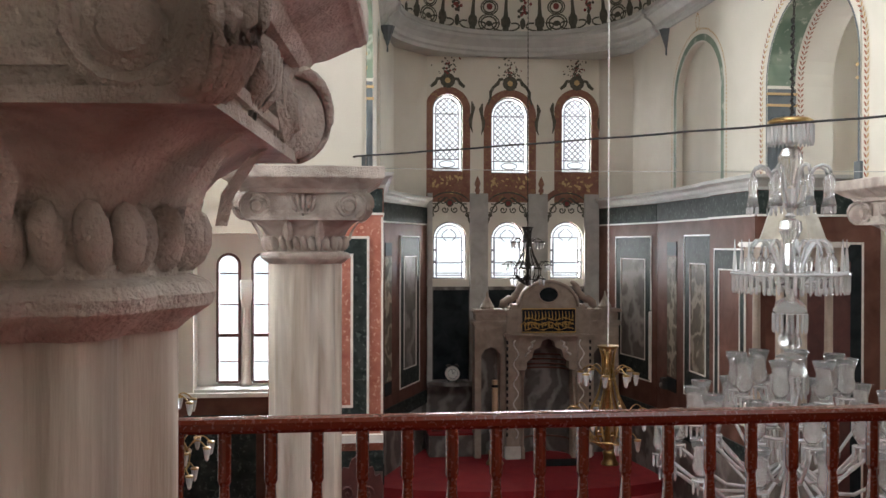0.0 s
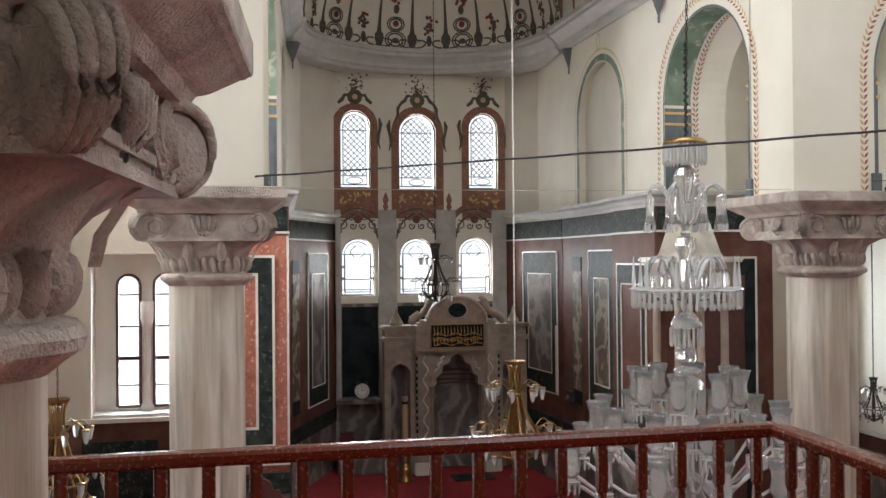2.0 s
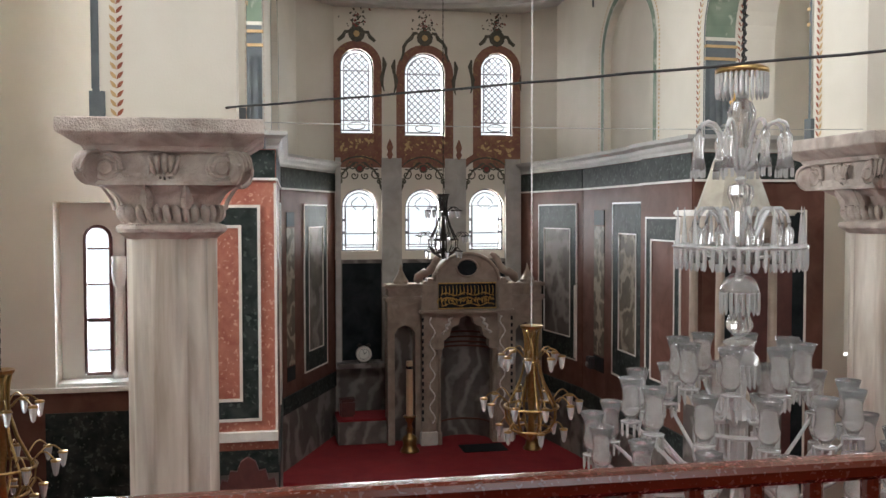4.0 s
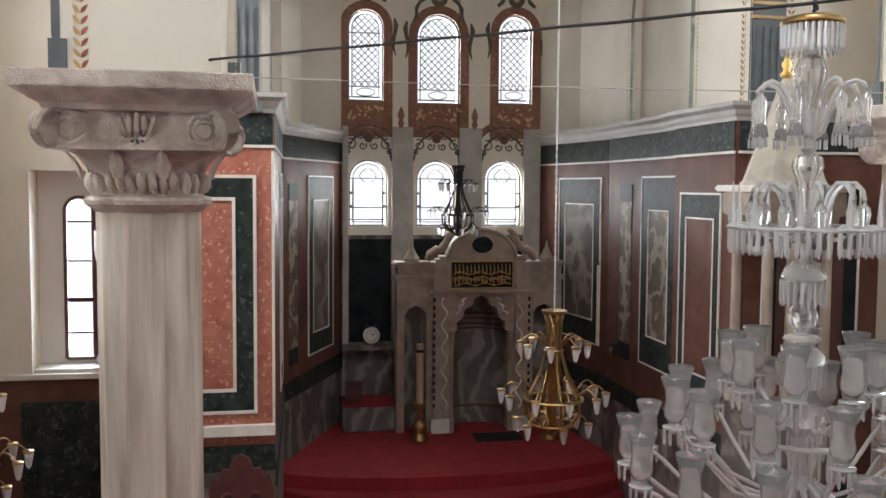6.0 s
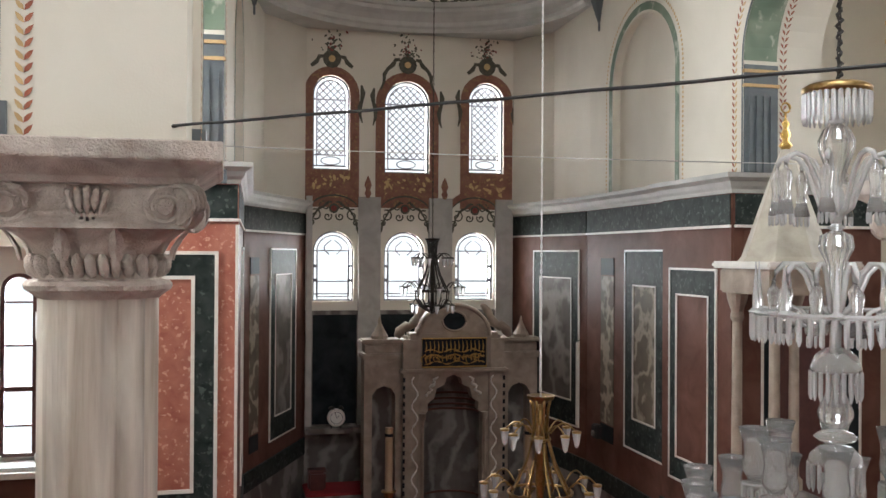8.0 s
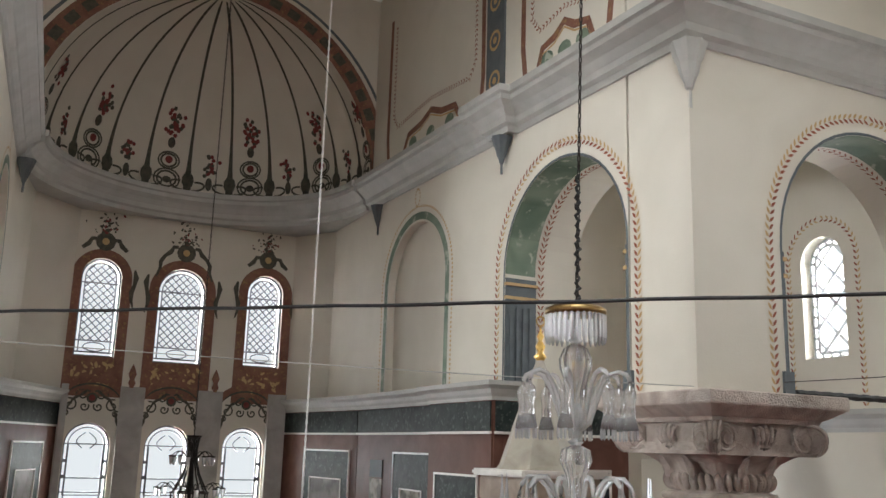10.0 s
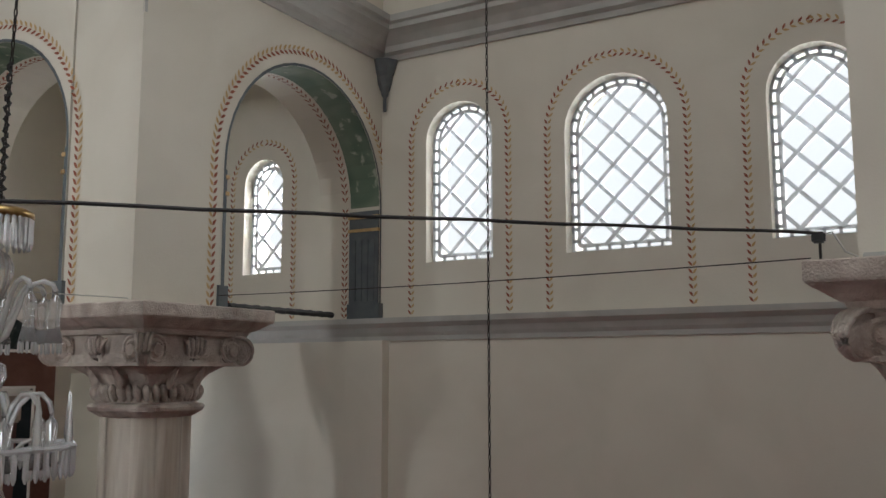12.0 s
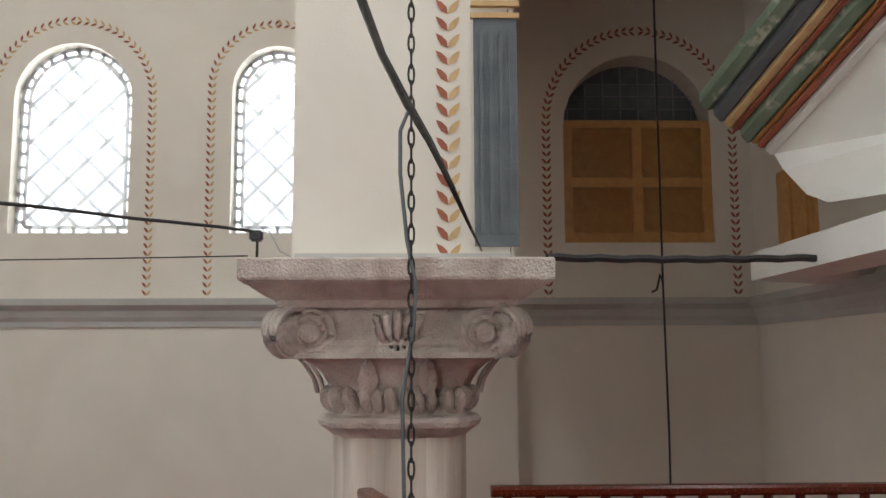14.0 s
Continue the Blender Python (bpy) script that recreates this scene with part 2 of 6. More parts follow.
# plan: the crossing is between the four piers, the apse lies at high y
SX, NX = 6.64, -6.6

# ---- structure ----
structure("floor", box(-6.6, 6.64, -7.5, 12, -0.2, 0.0), CARPET, "red carpet covering the main floor of the mosque")
gb = bmesh.new()
add_box(gb, -6.6, -0.6, -6.6, -2.42, 2.9, 3.2)
add_box(gb, -0.6, 6.64, -6.6, -3.05, 2.9, 3.2)
structure("gallery_floor", gb, CARPET, "raised gallery floor with red carpet behind the railing", "floor")

SOUTH_WINDOWS = [(-2.40, -1.53, 6.27, 8.13), (-0.56, 0.57, 6.27, 8.15), (1.445, 2.315, 6.27, 8.13), (4.48, 5.125, 6.27, 7.78)]
WEST_LATTICE = (-6.22, -4.755, 6.18, 8.05)
m_s = wall_frame((SX, -6.6), (SX, 12.0))
loops = [arch_loop(a + 6.6, b + 6.6, z0, z1) for a, b, z0, z1 in SOUTH_WINDOWS] + [arch_loop(WEST_LATTICE[0] + 6.6, WEST_LATTICE[1] + 6.6, WEST_LATTICE[2], WEST_LATTICE[3])]
structure("wall_south", slab(rect(0, 18.6, 0, 12.5), loops, 0, 0.5, m_s), CREAM, "cream plastered wall with tall round-headed windows", "wall")
m_n = wall_frame((NX, 12.0), (NX, -6.6))
# the last loop is an unseen low opening, added for a fill lamp
nloops = [arch_loop(12 - b, 12 - a, z0, z1) for a, b, z0, z1 in SOUTH_WINDOWS] + [arch_loop(12 - 0.9, 12 + 0.6, 2.6, 4.9)]
structure("wall_north", slab(rect(0, 18.6, 0, 12.5), nloops, 0, 0.5, m_n), CREAM, "cream plastered wall with tall round-headed windows", "wall")
# the west wall's arched opening is unseen, added to hold a fill lamp
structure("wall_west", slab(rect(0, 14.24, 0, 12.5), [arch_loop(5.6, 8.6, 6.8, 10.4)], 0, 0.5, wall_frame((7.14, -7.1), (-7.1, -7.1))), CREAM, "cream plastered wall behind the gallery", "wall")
# unseen flat ceiling closes the crossing where the dome would be
structure("ceiling", box(-7.1, 7.14, -7.1, 12.0, 12.5, 12.8), WHITE, "plain white ceiling over the crossing, unseen, added in the dome's place", "ceiling")

# walls above the columns, with their arches
for name, outline, holes, m, th in (
    ("arch_wall_se", rect(0, 3.71, 5.60, 12.4), [arch_loop(1.06, 3.67, 5.60, 8.29, 20)], wall_frame((2.93, 2.94), (SX, 2.94)), -0.88),
    ("arch_wall_sw", rect(0, 3.74, 5.60, 12.4), [arch_loop(0.04, 2.5, 5.60, 8.29, 20)], wall_frame((SX, -2.64), (2.9, -2.64)), -1.2),
    ("arch_wall_ne", rect(0, 3.65, 5.60, 12.4), [arch_loop(0.04, 2.55, 5.60, 8.29, 20)], wall_frame((NX, 2.9), (-2.95, 2.9)), -1.1),
    ("arch_wall_nw", rect(0, 3.3, 5.60, 12.4), [arch_loop(1.2, 3.26, 5.60, 8.29, 20)], wall_frame((-3.3, -2.9), (NX, -2.9)), -1.1),
):
    # openings reach the wall's foot: join the outline with the opening instead of cutting a hole
    (u0, u1), L = (holes[0][0][0], holes[0][1][0]), outline[1][0]
    loop = [(0, 5.60), (u0, 5.60)] + holes[0][2:][::-1] + [(u1, 5.60), (L, 5.60), (L, 12.4), (0, 12.4)]
    structure(name, slab(loop, [], 0, th, m), CREAM, "cream plastered pier and arch above a stone capital", "wall")


def portal_wall(name, p, q, length, arches, niche, thick, top, side):
    """A bema wall: arches that reach its foot at z 5.60, a blind niche, its face on the line p to q."""
    m = wall_frame(p, q)
    loop = [(0, 5.60)]
    for u0, u1, t in arches:
        loop += [(u0, 5.60)] + arch_loop(u0, u1, 5.60, t, 20)[2:][::-1] + [(u1, 5.60)]
    loop += [(length, 5.60), (length, top), (0, top)]
    bm = bmesh.new()
    sheet(bm, loop, [arch_loop(*niche)] if niche else [], 0, side * 0.12, m)
    sheet(bm, loop, [], side * 0.121, side * thick, m)
    return structure(name, bm, CREAM, "cream plastered bema wall with an arch and a blind niche", "wall")


portal_wall("bema_wall_south", (2.92, 3.84), (2.745, 10.2), 6.35, [(0.02, 2.25, 8.21)], (3.75, 5.56, 5.72, 8.22), 1.0, 12.4, 1)
portal_wall("bema_wall_north", (-2.45, 10.2), (-2.88, 3.9), 6.31, [(4.05, 6.29, 8.21)], (0.47, 2.37, 5.72, 8.24), 1.0, 12.4, 1)
portal_wall("gallery_arch_wall", (2.9, -3.845), (2.9, -6.6), 2.755, [(0.02, 2.7, 8.29)], None, 1.2, 12.4, -1)

# apse: a flat middle with two rows of three windows, and slanting sides
AP_Y = 12.71
UPPER = [(-1.265, -0.63, 6.36, 7.98), (-0.025, 0.773, 6.33, 7.94), (1.49, 2.13, 6.36, 7.98)]
LOWER = [(-1.25, -0.55, 4.11, 5.31), (-0.02, 0.70, 4.11, 5.31), (1.25, 1.95, 4.11, 5.32)]
m_a = wall_frame((2.3, AP_Y), (-1.38, AP_Y))
mid = [arch_loop(2.3 - b, 2.3 - a, z0, z1) for a, b, z0, z1 in UPPER + LOWER]
structure("apse_wall_middle", slab(rect(0, 3.68, 0, 9.3), mid, 0, 0.45, m_a), CREAM, "cream apse wall with two rows of three arched windows", "wall")
for name, p, q in (("apse_wall_north", (-1.38, AP_Y), (-2.12, 11.9)), ("apse_wall_northwest", (-2.12, 11.9), (-2.45, 10.2)), ("apse_wall_southwest", (2.75, 10.2), (2.78, 11.9)), ("apse_wall_south", (2.78, 11.9), (2.3, AP_Y))):
    L = (Vector(q) - Vector(p)).length
    structure(name, slab(rect(0, L, 5.6, 9.3), [], 0, 0.45, wall_frame(p, q)), CREAM, "cream slanting side wall of the apse", "wall")


def dome_point(az, e, k=1.0, z0=9.20):
    """A point of the half dome: az from north to south, e up from its foot; k under 1 lies inside it."""
    c = math.cos(e)
    return Vector((0.15 - k * 2.55 * math.cos(az) * c + 0.10 * math.sin(az) * c, 10.2 + k * 2.38 * math.sin(az) * c, z0 + k * 2.7 * math.sin(e)))


hd = bmesh.new()
rows = [[hd.verts.new(dome_point(math.pi * k / 36, math.pi / 2 * j / 14)) for k in range(37)] for j in range(15)]
for a, b in zip(rows, rows[1:]):
    for k in range(36):
        hd.faces.new((a[k], a[k + 1], b[k + 1], b[k]))
structure("half_dome", hd, CREAM, "cream half dome over the apse with painted ribs", "dome", True)
mouth = [(2.55 * math.cos(math.pi * k / 24), 9.20 + 2.7 * math.sin(math.pi * k / 24)) for k in range(25)]
FACE_W = Matrix(((1, 0, 0, 0.15), (0, 0, 1, 10.2), (0, 1, 0, 0), (0, 0, 0, 1)))
structure("apse_arch_wall", slab([(-3.4, 9.20), (-3.4, 12.4), (3.4, 12.4), (3.4, 9.20)] + mouth, [], 0, 0.25, FACE_W), CREAM, "cream arch wall round the half dome", "wall")
arc = [dome_point(math.pi * k / 36, 0, 1.0, 8.76) for k in range(37)]
structure("apse_cornice", sweep(arc, [(-0.9, 0.0)] + CORNICE[1:-1] + [(-0.9, 0.46)]), GREY, "grey plaster cornice running round the apse", "cornice")

# cornices along the bema, the arms and the south wall
for name, path in (
    ("bema_cornice_south", [(2.75, 10.2, 8.76), (2.85, 6.28, 8.76), (2.73, 6.27, 8.76), (2.74, 5.85, 8.76), (2.87, 5.84, 8.76), (2.93, 2.94, 8.76), (SX, 2.94, 8.76), (SX, -2.64, 8.76), (2.9, -2.64, 8.76), (2.9, -6.6, 8.76)][::-1]),
    ("bema_cornice_north", [(-2.45, 10.2, 8.76), (-2.95, 2.9, 8.76), (NX, 2.9, 8.76), (NX, -2.9, 8.76), (-3.3, -2.9, 8.76)]),
):
    structure(name, sweep(path[::-1], CORNICE), GREY, "grey plaster cornice above the arches", "cornice")
structure("wall_ledge_south", sweep([(SX, 12.0, 5.38), (SX, -6.6, 5.38), (2.0, -6.6, 5.38)], LEDGE), GREY, "grey plaster ledge below the windows", "cornice")
structure("wall_ledge_north", sweep([(-2.0, -6.6, 5.38), (NX, -6.6, 5.38), (NX, 12.0, 5.38)], LEDGE), GREY, "grey plaster ledge below the windows", "cornice")

# east ends of the aisles
structure("aisle_wall_southeast", slab(rect(0, 2.94, 0, 9), [rect(1.84, 2.69, 2.75, 5.0)], 0, -0.3, wall_frame((3.7, 7.0), (SX, 7.0))), CREAM, "plain cream wall at the end of the aisle", "wall")
m_ne = wall_frame((-2.75, 6.9), (NX, 6.9))
structure("aisle_wall_northeast", slab(rect(0, 3.85, 0, 9), [rect(1.10, 2.48, 2.66, 4.98)], 0, 0.5, m_ne), CREAM, "cream aisle wall with a pair of tall lancet windows", "wall")


# ---- columns ----
def lobes(a):
    """The column's plan: four broad and four narrow rounded ribs."""
    best = 0.0
    for k in range(8):
        c = k * math.pi / 4
        d, r = ((0.20, 0.185) if k % 2 == 0 else (0.30, 0.10))
        x = math.cos(a - c) * d
        h = abs(math.sin(a - c)) * d
        if h < r and math.cos(a - c) > 0:
            best = max(best, x + math.sqrt(r * r - h * h))
    return max(best, 0.27)


def square_plan(a):
    c, s2 = abs(math.cos(a)), abs(math.sin(a))
    return 1 / (c ** 7 + s2 ** 7) ** (1 / 7)


def blend_rings(rows, n=96):
    """rows of (weight of the square, size of the round plan, half width of the square, z)."""
    bm = bmesh.new()
    rings = []
    for w, r, h, z in rows:
        ring = []
        for k in range(n):
            a = 2 * math.pi * k / n
            d = (1 - w) * r * lobes(a) / 0.385 + w * h * square_plan(a)
            ring.append(bm.verts.new((d * math.cos(a), d * math.sin(a), z)))
        rings.append(ring)
    for a, b in zip(rings, rings[1:]):
        for k in range(n):
            bm.faces.new((a[k], a[(k + 1) % n], b[(k + 1) % n], b[k]))
    bm.faces.new(rings[0][::-1])
    bm.faces.new(rings[-1])
    return bm


def column(at, label):
    """Clustered shaft, beaded neck, flaring bell with leaves, scrolls and a stepped abacus; its top is 5.62 above the floor."""
    col = thing("column", label, "column", at, "columns of the crossing")
    part("shaft", blend_rings([(0, 0.47, 0, 0.0), (0, 0.47, 0, 0.18), (0, 0.42, 0, 0.24), (0, 0.42, 0, 0.30), (0, 0.385, 0, 0.34), (0, 0.385, 0, 2.5), (0, 0.385, 0, 4.64)]), SHAFT, col, "cream and brown streaked marble shaft")
    part("neck_ring", blend_rings([(0.05, 0.385, 0.42, 4.62), (0.15, 0.42, 0.44, 4.65), (0.2, 0.47, 0.45, 4.68), (0.2, 0.48, 0.455, 4.71), (0.2, 0.46, 0.45, 4.735), (0.2, 0.40, 0.42, 4.75), (0.2, 0.40, 0.42, 4.78)]), STONE, col)
    for k in range(34):
        a = 2 * math.pi * (k + 0.5) / 34
        r = 0.8 * 0.40 * lobes(a) / 0.385 + 0.2 * 0.44 * square_plan(a)
        c = Vector((r * math.cos(a), r * math.sin(a), 0))
        bm = bmesh.new()
        bmesh.ops.create_uvsphere(bm, u_segments=8, v_segments=6, radius=1.0)
        bmesh.ops.transform(bm, matrix=Matrix.Translation(c + Vector((0, 0, 4.835))) @ Matrix.Rotation(a, 4, "Z") @ Matrix.Rotation(radians(14), 4, "Y") @ Matrix.Rotation(radians(10), 4, "X") @ Matrix.Diagonal((0.058, 0.038, 0.082, 1)), verts=bm.verts)
        part("bead", bm, STONE, col, "", True)
    part("bell", blend_rings([(0.2, 0.39, 0.42, 4.76), (0.2, 0.39, 0.42, 4.88), (0.35, 0.42, 0.44, 4.94), (0.55, 0.45, 0.47, 5.0), (0.8, 0.5, 0.52, 5.05), (1, 0.5, 0.555, 5.08)]), STONE, col)
    for k in range(4):
        for off in (-0.16, 0.16):
            bm = bmesh.new()
            pts = [(0.43, 4.87), (0.45, 4.95), (0.50, 5.03), (0.535, 5.07)]
            ws = [0.03, 0.055, 0.035, 0.004]
            ring = [[bm.verts.new((x + 0.02, off + s3 * w * 1.0, z)) for s3 in (-1, 1)] + [bm.verts.new((x + 0.045, off, z))] for (x, z), w in zip(pts, ws)]
            for a, b in zip(ring, ring[1:]):
                bm.faces.new((a[0], a[2], b[2], b[0]))
                bm.faces.new((a[2], a[1], b[1], b[2]))
            bmesh.ops.transform(bm, matrix=Matrix.Rotation(k * math.pi / 2, 4, "Z"), verts=bm.verts)
            part("leaf", bm, STONE, col)
    bm = bmesh.new()
    for h, z0, z1 in ((0.60, 5.07, 5.10), (0.565, 5.10, 5.14), (0.58, 5.14, 5.17), (0.545, 5.17, 5.34)):
        add_box(bm, -h, h, -h, h, z0, z1)
    part("frieze", bm, STONE, col)
    for k in range(4):
        turn = Matrix.Rotation(k * math.pi / 2, 4, "Z")
        for side in (-1, 1):
            bm = bmesh.new()
            spiral = [(0.575 + 0.012 * (j / 26), side * 0.458 + side * (0.125 - 0.0035 * j) * math.cos(j * 0.5 + 1.2), 5.205 + (0.125 - 0.0035 * j) * math.sin(j * 0.5 + 1.2)) for j in range(27)]
            tube(spiral, 0.026, 6, bm)
            lathe([(0.0, 0), (0.06, 0), (0.062, 0.05), (0.05, 0.07), (0.0, 0.075)][1:], 14, None, (0, 0, 0), bm)
            eye = [v for v in bm.verts if v.index < 0 or True][-(14 * 4):]
            bmesh.ops.transform(bm, matrix=Matrix.Translation((0.555, side * 0.458, 5.205)) @ Matrix.Rotation(math.pi / 2, 4, "Y"), verts=eye)
            add_box(bm, 0.50, 0.572, side * 0.458 - 0.115, side * 0.458 + 0.115, 5.10, 5.31)
            bmesh.ops.transform(bm, matrix=turn, verts=bm.verts)
            part("scroll", bm, STONE, col, "", False)
        bm = bmesh.new()
        for j in range(5):
            y = (j - 2) * 0.048
            hgt = 0.10 - abs(j - 2) * 0.014
            tube([(0.56, y * 0.7, 5.205 - hgt * 0.9), (0.60, y, 5.21), (0.605, y * 1.15, 5.25 + hgt * 0.5), (0.575, y * 1.3, 5.235 + hgt)], [0.012, 0.024, 0.024, 0.01], 6, bm)
        bmesh.ops.transform(bm, matrix=turn, verts=bm.verts)
        part("acanthus", bm, STONE, col, "", True)
        # corner volute: a disc set across the diagonal with a leaf draped over it
        bm = lathe([(0.03, -0.05), (0.075, -0.06), (0.085, -0.045), (0.105, -0.055), (0.125, -0.04), (0.13, 0.0), (0.125, 0.04), (0.105, 0.055), (0.085, 0.045), (0.075, 0.06), (0.03, 0.05)], 20)
        diagonal = Matrix.Rotation(math.pi / 4, 4, "Z")
        bmesh.ops.transform(bm, matrix=turn @ diagonal @ Matrix.Translation((0.80, 0, 5.205)) @ Matrix.Rotation(math.pi / 2, 4, "X"), verts=bm.verts)
        part("corner_volute", bm, STONE, col, "", True)
        bm = bmesh.new()
        for y, r in ((-0.045, 0.018), (-0.015, 0.024), (0.015, 0.024), (0.045, 0.018)):
            pts = [(0.80 + 0.135 * math.cos(q), y * (1.0 + 0.5 * math.sin(q)), 5.205 + 0.135 * math.sin(q)) for q in [radians(-70 + 17 * n) for n in range(12)]] + [(0.72, y * 1.3, 5.335)]
            tube(pts, [r * (0.5 + 0.08 * n) if n < 7 else r for n in range(13)], 6, bm)
        bmesh.ops.transform(bm, matrix=turn @ diagonal, verts=bm.verts)
        part("corner_leaf", bm, STONE, col, "", True)
    bm = bmesh.new()
    prof = [(0.56, 5.34), (0.62, 5.345), (0.635, 5.37), (0.645, 5.385), (0.68, 5.40), (0.715, 5.425), (0.745, 5.445), (0.765, 5.46), (0.78, 5.465), (0.79, 5.475), (0.80, 5.48), (0.805, 5.495), (0.805, 5.59), (0.795, 5.60)]
    vs = [[bm.verts.new((sx * h, sy * h, z)) for sx, sy in ((-1, -1), (1, -1), (1, 1), (-1, 1))] for h, z in prof]
    for a, b in zip(vs, vs[1:]):
        for k in range(4):
            bm.faces.new((a[k], a[(k + 1) % 4], b[(k + 1) % 4], b[k]))
    bm.faces.new(vs[0][::-1])
    bm.faces.new(vs[-1])
    part("abacus", bm, STONE, col, "worn stepped stone abacus")
    return col


column((3.61, 3.46, 0), "weathered limestone column with scrolled capital under a white pier")
column((3.53, -3.22, 0), "weathered limestone column with scrolled capital wrapped by a chain").scale = (1.04, 1.04, 1)
column((-3.53, 3.5, 0), "weathered limestone column with scrolled capital beside red marble panels")
near = column((-3.93, -4.1, 0), "weathered limestone column with scrolled capital beside the gallery rail")
near.rotation_euler = (0, 0, radians(-4.5))


# ---- railings ----
def railing(p, q, z0, z1, label, step=0.19, ends=True):
    """A varnished handrail on turned balusters."""
    r = thing("railing", label, "railing", (p[0], p[1], z0), "gallery railings")
    d = Vector((q[0] - p[0], q[1] - p[1], 0))
    L = d.length
    turn = Matrix.Rotation(math.atan2(d.y, d.x), 4, "Z")
    bm = bmesh.new()
    H = z1 - z0
    prof = [(-0.045, H - 0.05), (-0.05, H - 0.02), (-0.04, H - 0.004), (-0.015, H), (0.015, H), (0.04, H - 0.004), (0.05, H - 0.02), (0.045, H - 0.05), (0.028, H - 0.065), (-0.028, H - 0.065)]
    a = [bm.verts.new((0, y, z)) for y, z in prof]
    b = [bm.verts.new((L, y, z)) for y, z in prof]
    for k in range(len(prof)):
        bm.faces.new((a[k], a[(k + 1) % len(prof)], b[(k + 1) % len(prof)], b[k]))
    bm.faces.new(a)
    bm.faces.new(b)
    bmesh.ops.transform(bm, matrix=turn, verts=bm.verts)
    part("handrail", bm, WOOD, r)
    part("bottom_rail", (lambda bb: (bmesh.ops.transform(bb, matrix=turn, verts=bb.verts), bb)[1])(box(0, L, -0.03, 0.03, 0.05, 0.10)), WOOD, r)
    n = max(2, round(L / step))
    me = None
    for k in range(n):
        u = (k + 0.5) * L / n
        if me is None:
            bb = lathe([(0.028, 0.10), (0.028, 0.25), (0.020, 0.27), (0.030, 0.33), (0.034, 0.42), (0.022, 0.58), (0.020, 0.62), (0.028, 0.64), (0.028, H - 0.06)], 10)
            me = part("baluster", bb, WOOD, r).data
            ob = [o for o in r.children if o.data is me][0]
        else:
            ob = new("baluster", me)
            ob.parent = r
        ob.location = turn @ Vector((u, 0, 0))
    return r


railing((-4.3, -2.5), (-0.68, -2.5), 3.2, 4.105, "red-brown varnished wooden railing at the gallery edge")
railing((-0.68, -2.55), (-0.75, -4.0), 3.2, 4.105, "red-brown varnished wooden railing returning from the corner")
railing((-0.70, -4.0), (2.95, -3.05), 3.2, 4.38, "red-brown varnished wooden railing ending at the column")
railing((3.3, -3.75), (3.3, -6.6), 3.2, 4.34, "red-brown varnished wooden railing behind the column")

# ---- platform of the apse ----
for k, (grow, z) in enumerate(((1.5, 0.2), (1.0, 0.4), (0.5, 0.6))):
    bm = bmesh.new()
    pts = [(0.15 + 2.85 * math.cos(a), 10.0 - (0.4 + grow) * math.sin(a)) for a in [math.pi * j / 24 for j in range(25)]]
    pts = [(2.45, AP_Y)] + pts + [(-1.5, AP_Y)]
    lo, hi = [bm.verts.new((x, y, 0.2 * k)) for x, y in pts], [bm.verts.new((x, y, z)) for x, y in pts]
    bm.faces.new(hi)
    bm.faces.new(lo[::-1])
    for j in range(len(pts)):
        bm.faces.new((lo[j], lo[(j + 1) % len(pts)], hi[(j + 1) % len(pts)], hi[j]))
    structure("apse_step_%d" % (k + 1), bm, CARPET, "curved step of the apse covered in red carpet", "step")

# ---- flat painting on plaster ----
def ribbon(bm, pts, width, m, w=-0.006):
    """A painted stripe along (u, v) points, a few millimetres proud of the wall's face."""
    vs = []
    for k, (u, v) in enumerate(pts):
        a, b = pts[max(k - 1, 0)], pts[min(k + 1, len(pts) - 1)]
        d = Vector((b[0] - a[0], b[1] - a[1]))
        d = d.normalized() if d.length else Vector((1, 0))
        wd = width[k] if isinstance(width, (list, tuple)) else width
        vs.append([bm.verts.new(m @ Vector((u - d.y * s2 * wd / 2, v + d.x * s2 * wd / 2, w))) for s2 in (-1, 1)])
    for a, b in zip(vs, vs[1:]):
        bm.faces.new((a[0], a[1], b[1], b[0]))


def blot(bm, u, v, r, m, w=-0.008, n=8, squash=1.0, rot=0.0):
    vs = []
    for k in range(n):
        a = 2 * math.pi * k / n
        x, y = r * math.cos(a), r * squash * math.sin(a)
        vs.append(bm.verts.new(m @ Vector((u + x * math.cos(rot) - y * math.sin(rot), v + x * math.sin(rot) + y * math.cos(rot), w))))
    bm.faces.new(vs)


def leaf_pair(bm, u, v, ang, size, m, w, sides=(-1, 1)):
    for sd in sides:
        a = ang + sd * radians(38)
        d, n = Vector((math.cos(a), math.sin(a))), Vector((-math.sin(a), math.cos(a)))
        pts = [(0, 0), (0.35, 0.2), (0.7, 0.16), (1, 0), (0.7, -0.12), (0.35, -0.16)]
        vs = [bm.verts.new(m @ Vector((u + size * (d.x * x + n.x * y), v + size * (d.y * x + n.y * y), w))) for x, y in pts]
        bm.faces.new(vs)


def along(pts, step):
    """Points at even steps along a polyline, with the heading there."""
    out, left = [], 0.0
    for (a, b), (c, d) in zip(pts, pts[1:]):
        L = math.hypot(c - a, d - b)
        while left <= L and L > 0:
            f = left / L
            out.append((a + (c - a) * f, b + (d - b) * f, math.atan2(d - b, c - a)))
            left += step
        left -= L
    return out


def arch_line(u0, u1, v0, top, n=24):
    return [(u1, v0)] + arch_loop(u0, u1, v0, top, n)[2:] + [(u0, v0)]


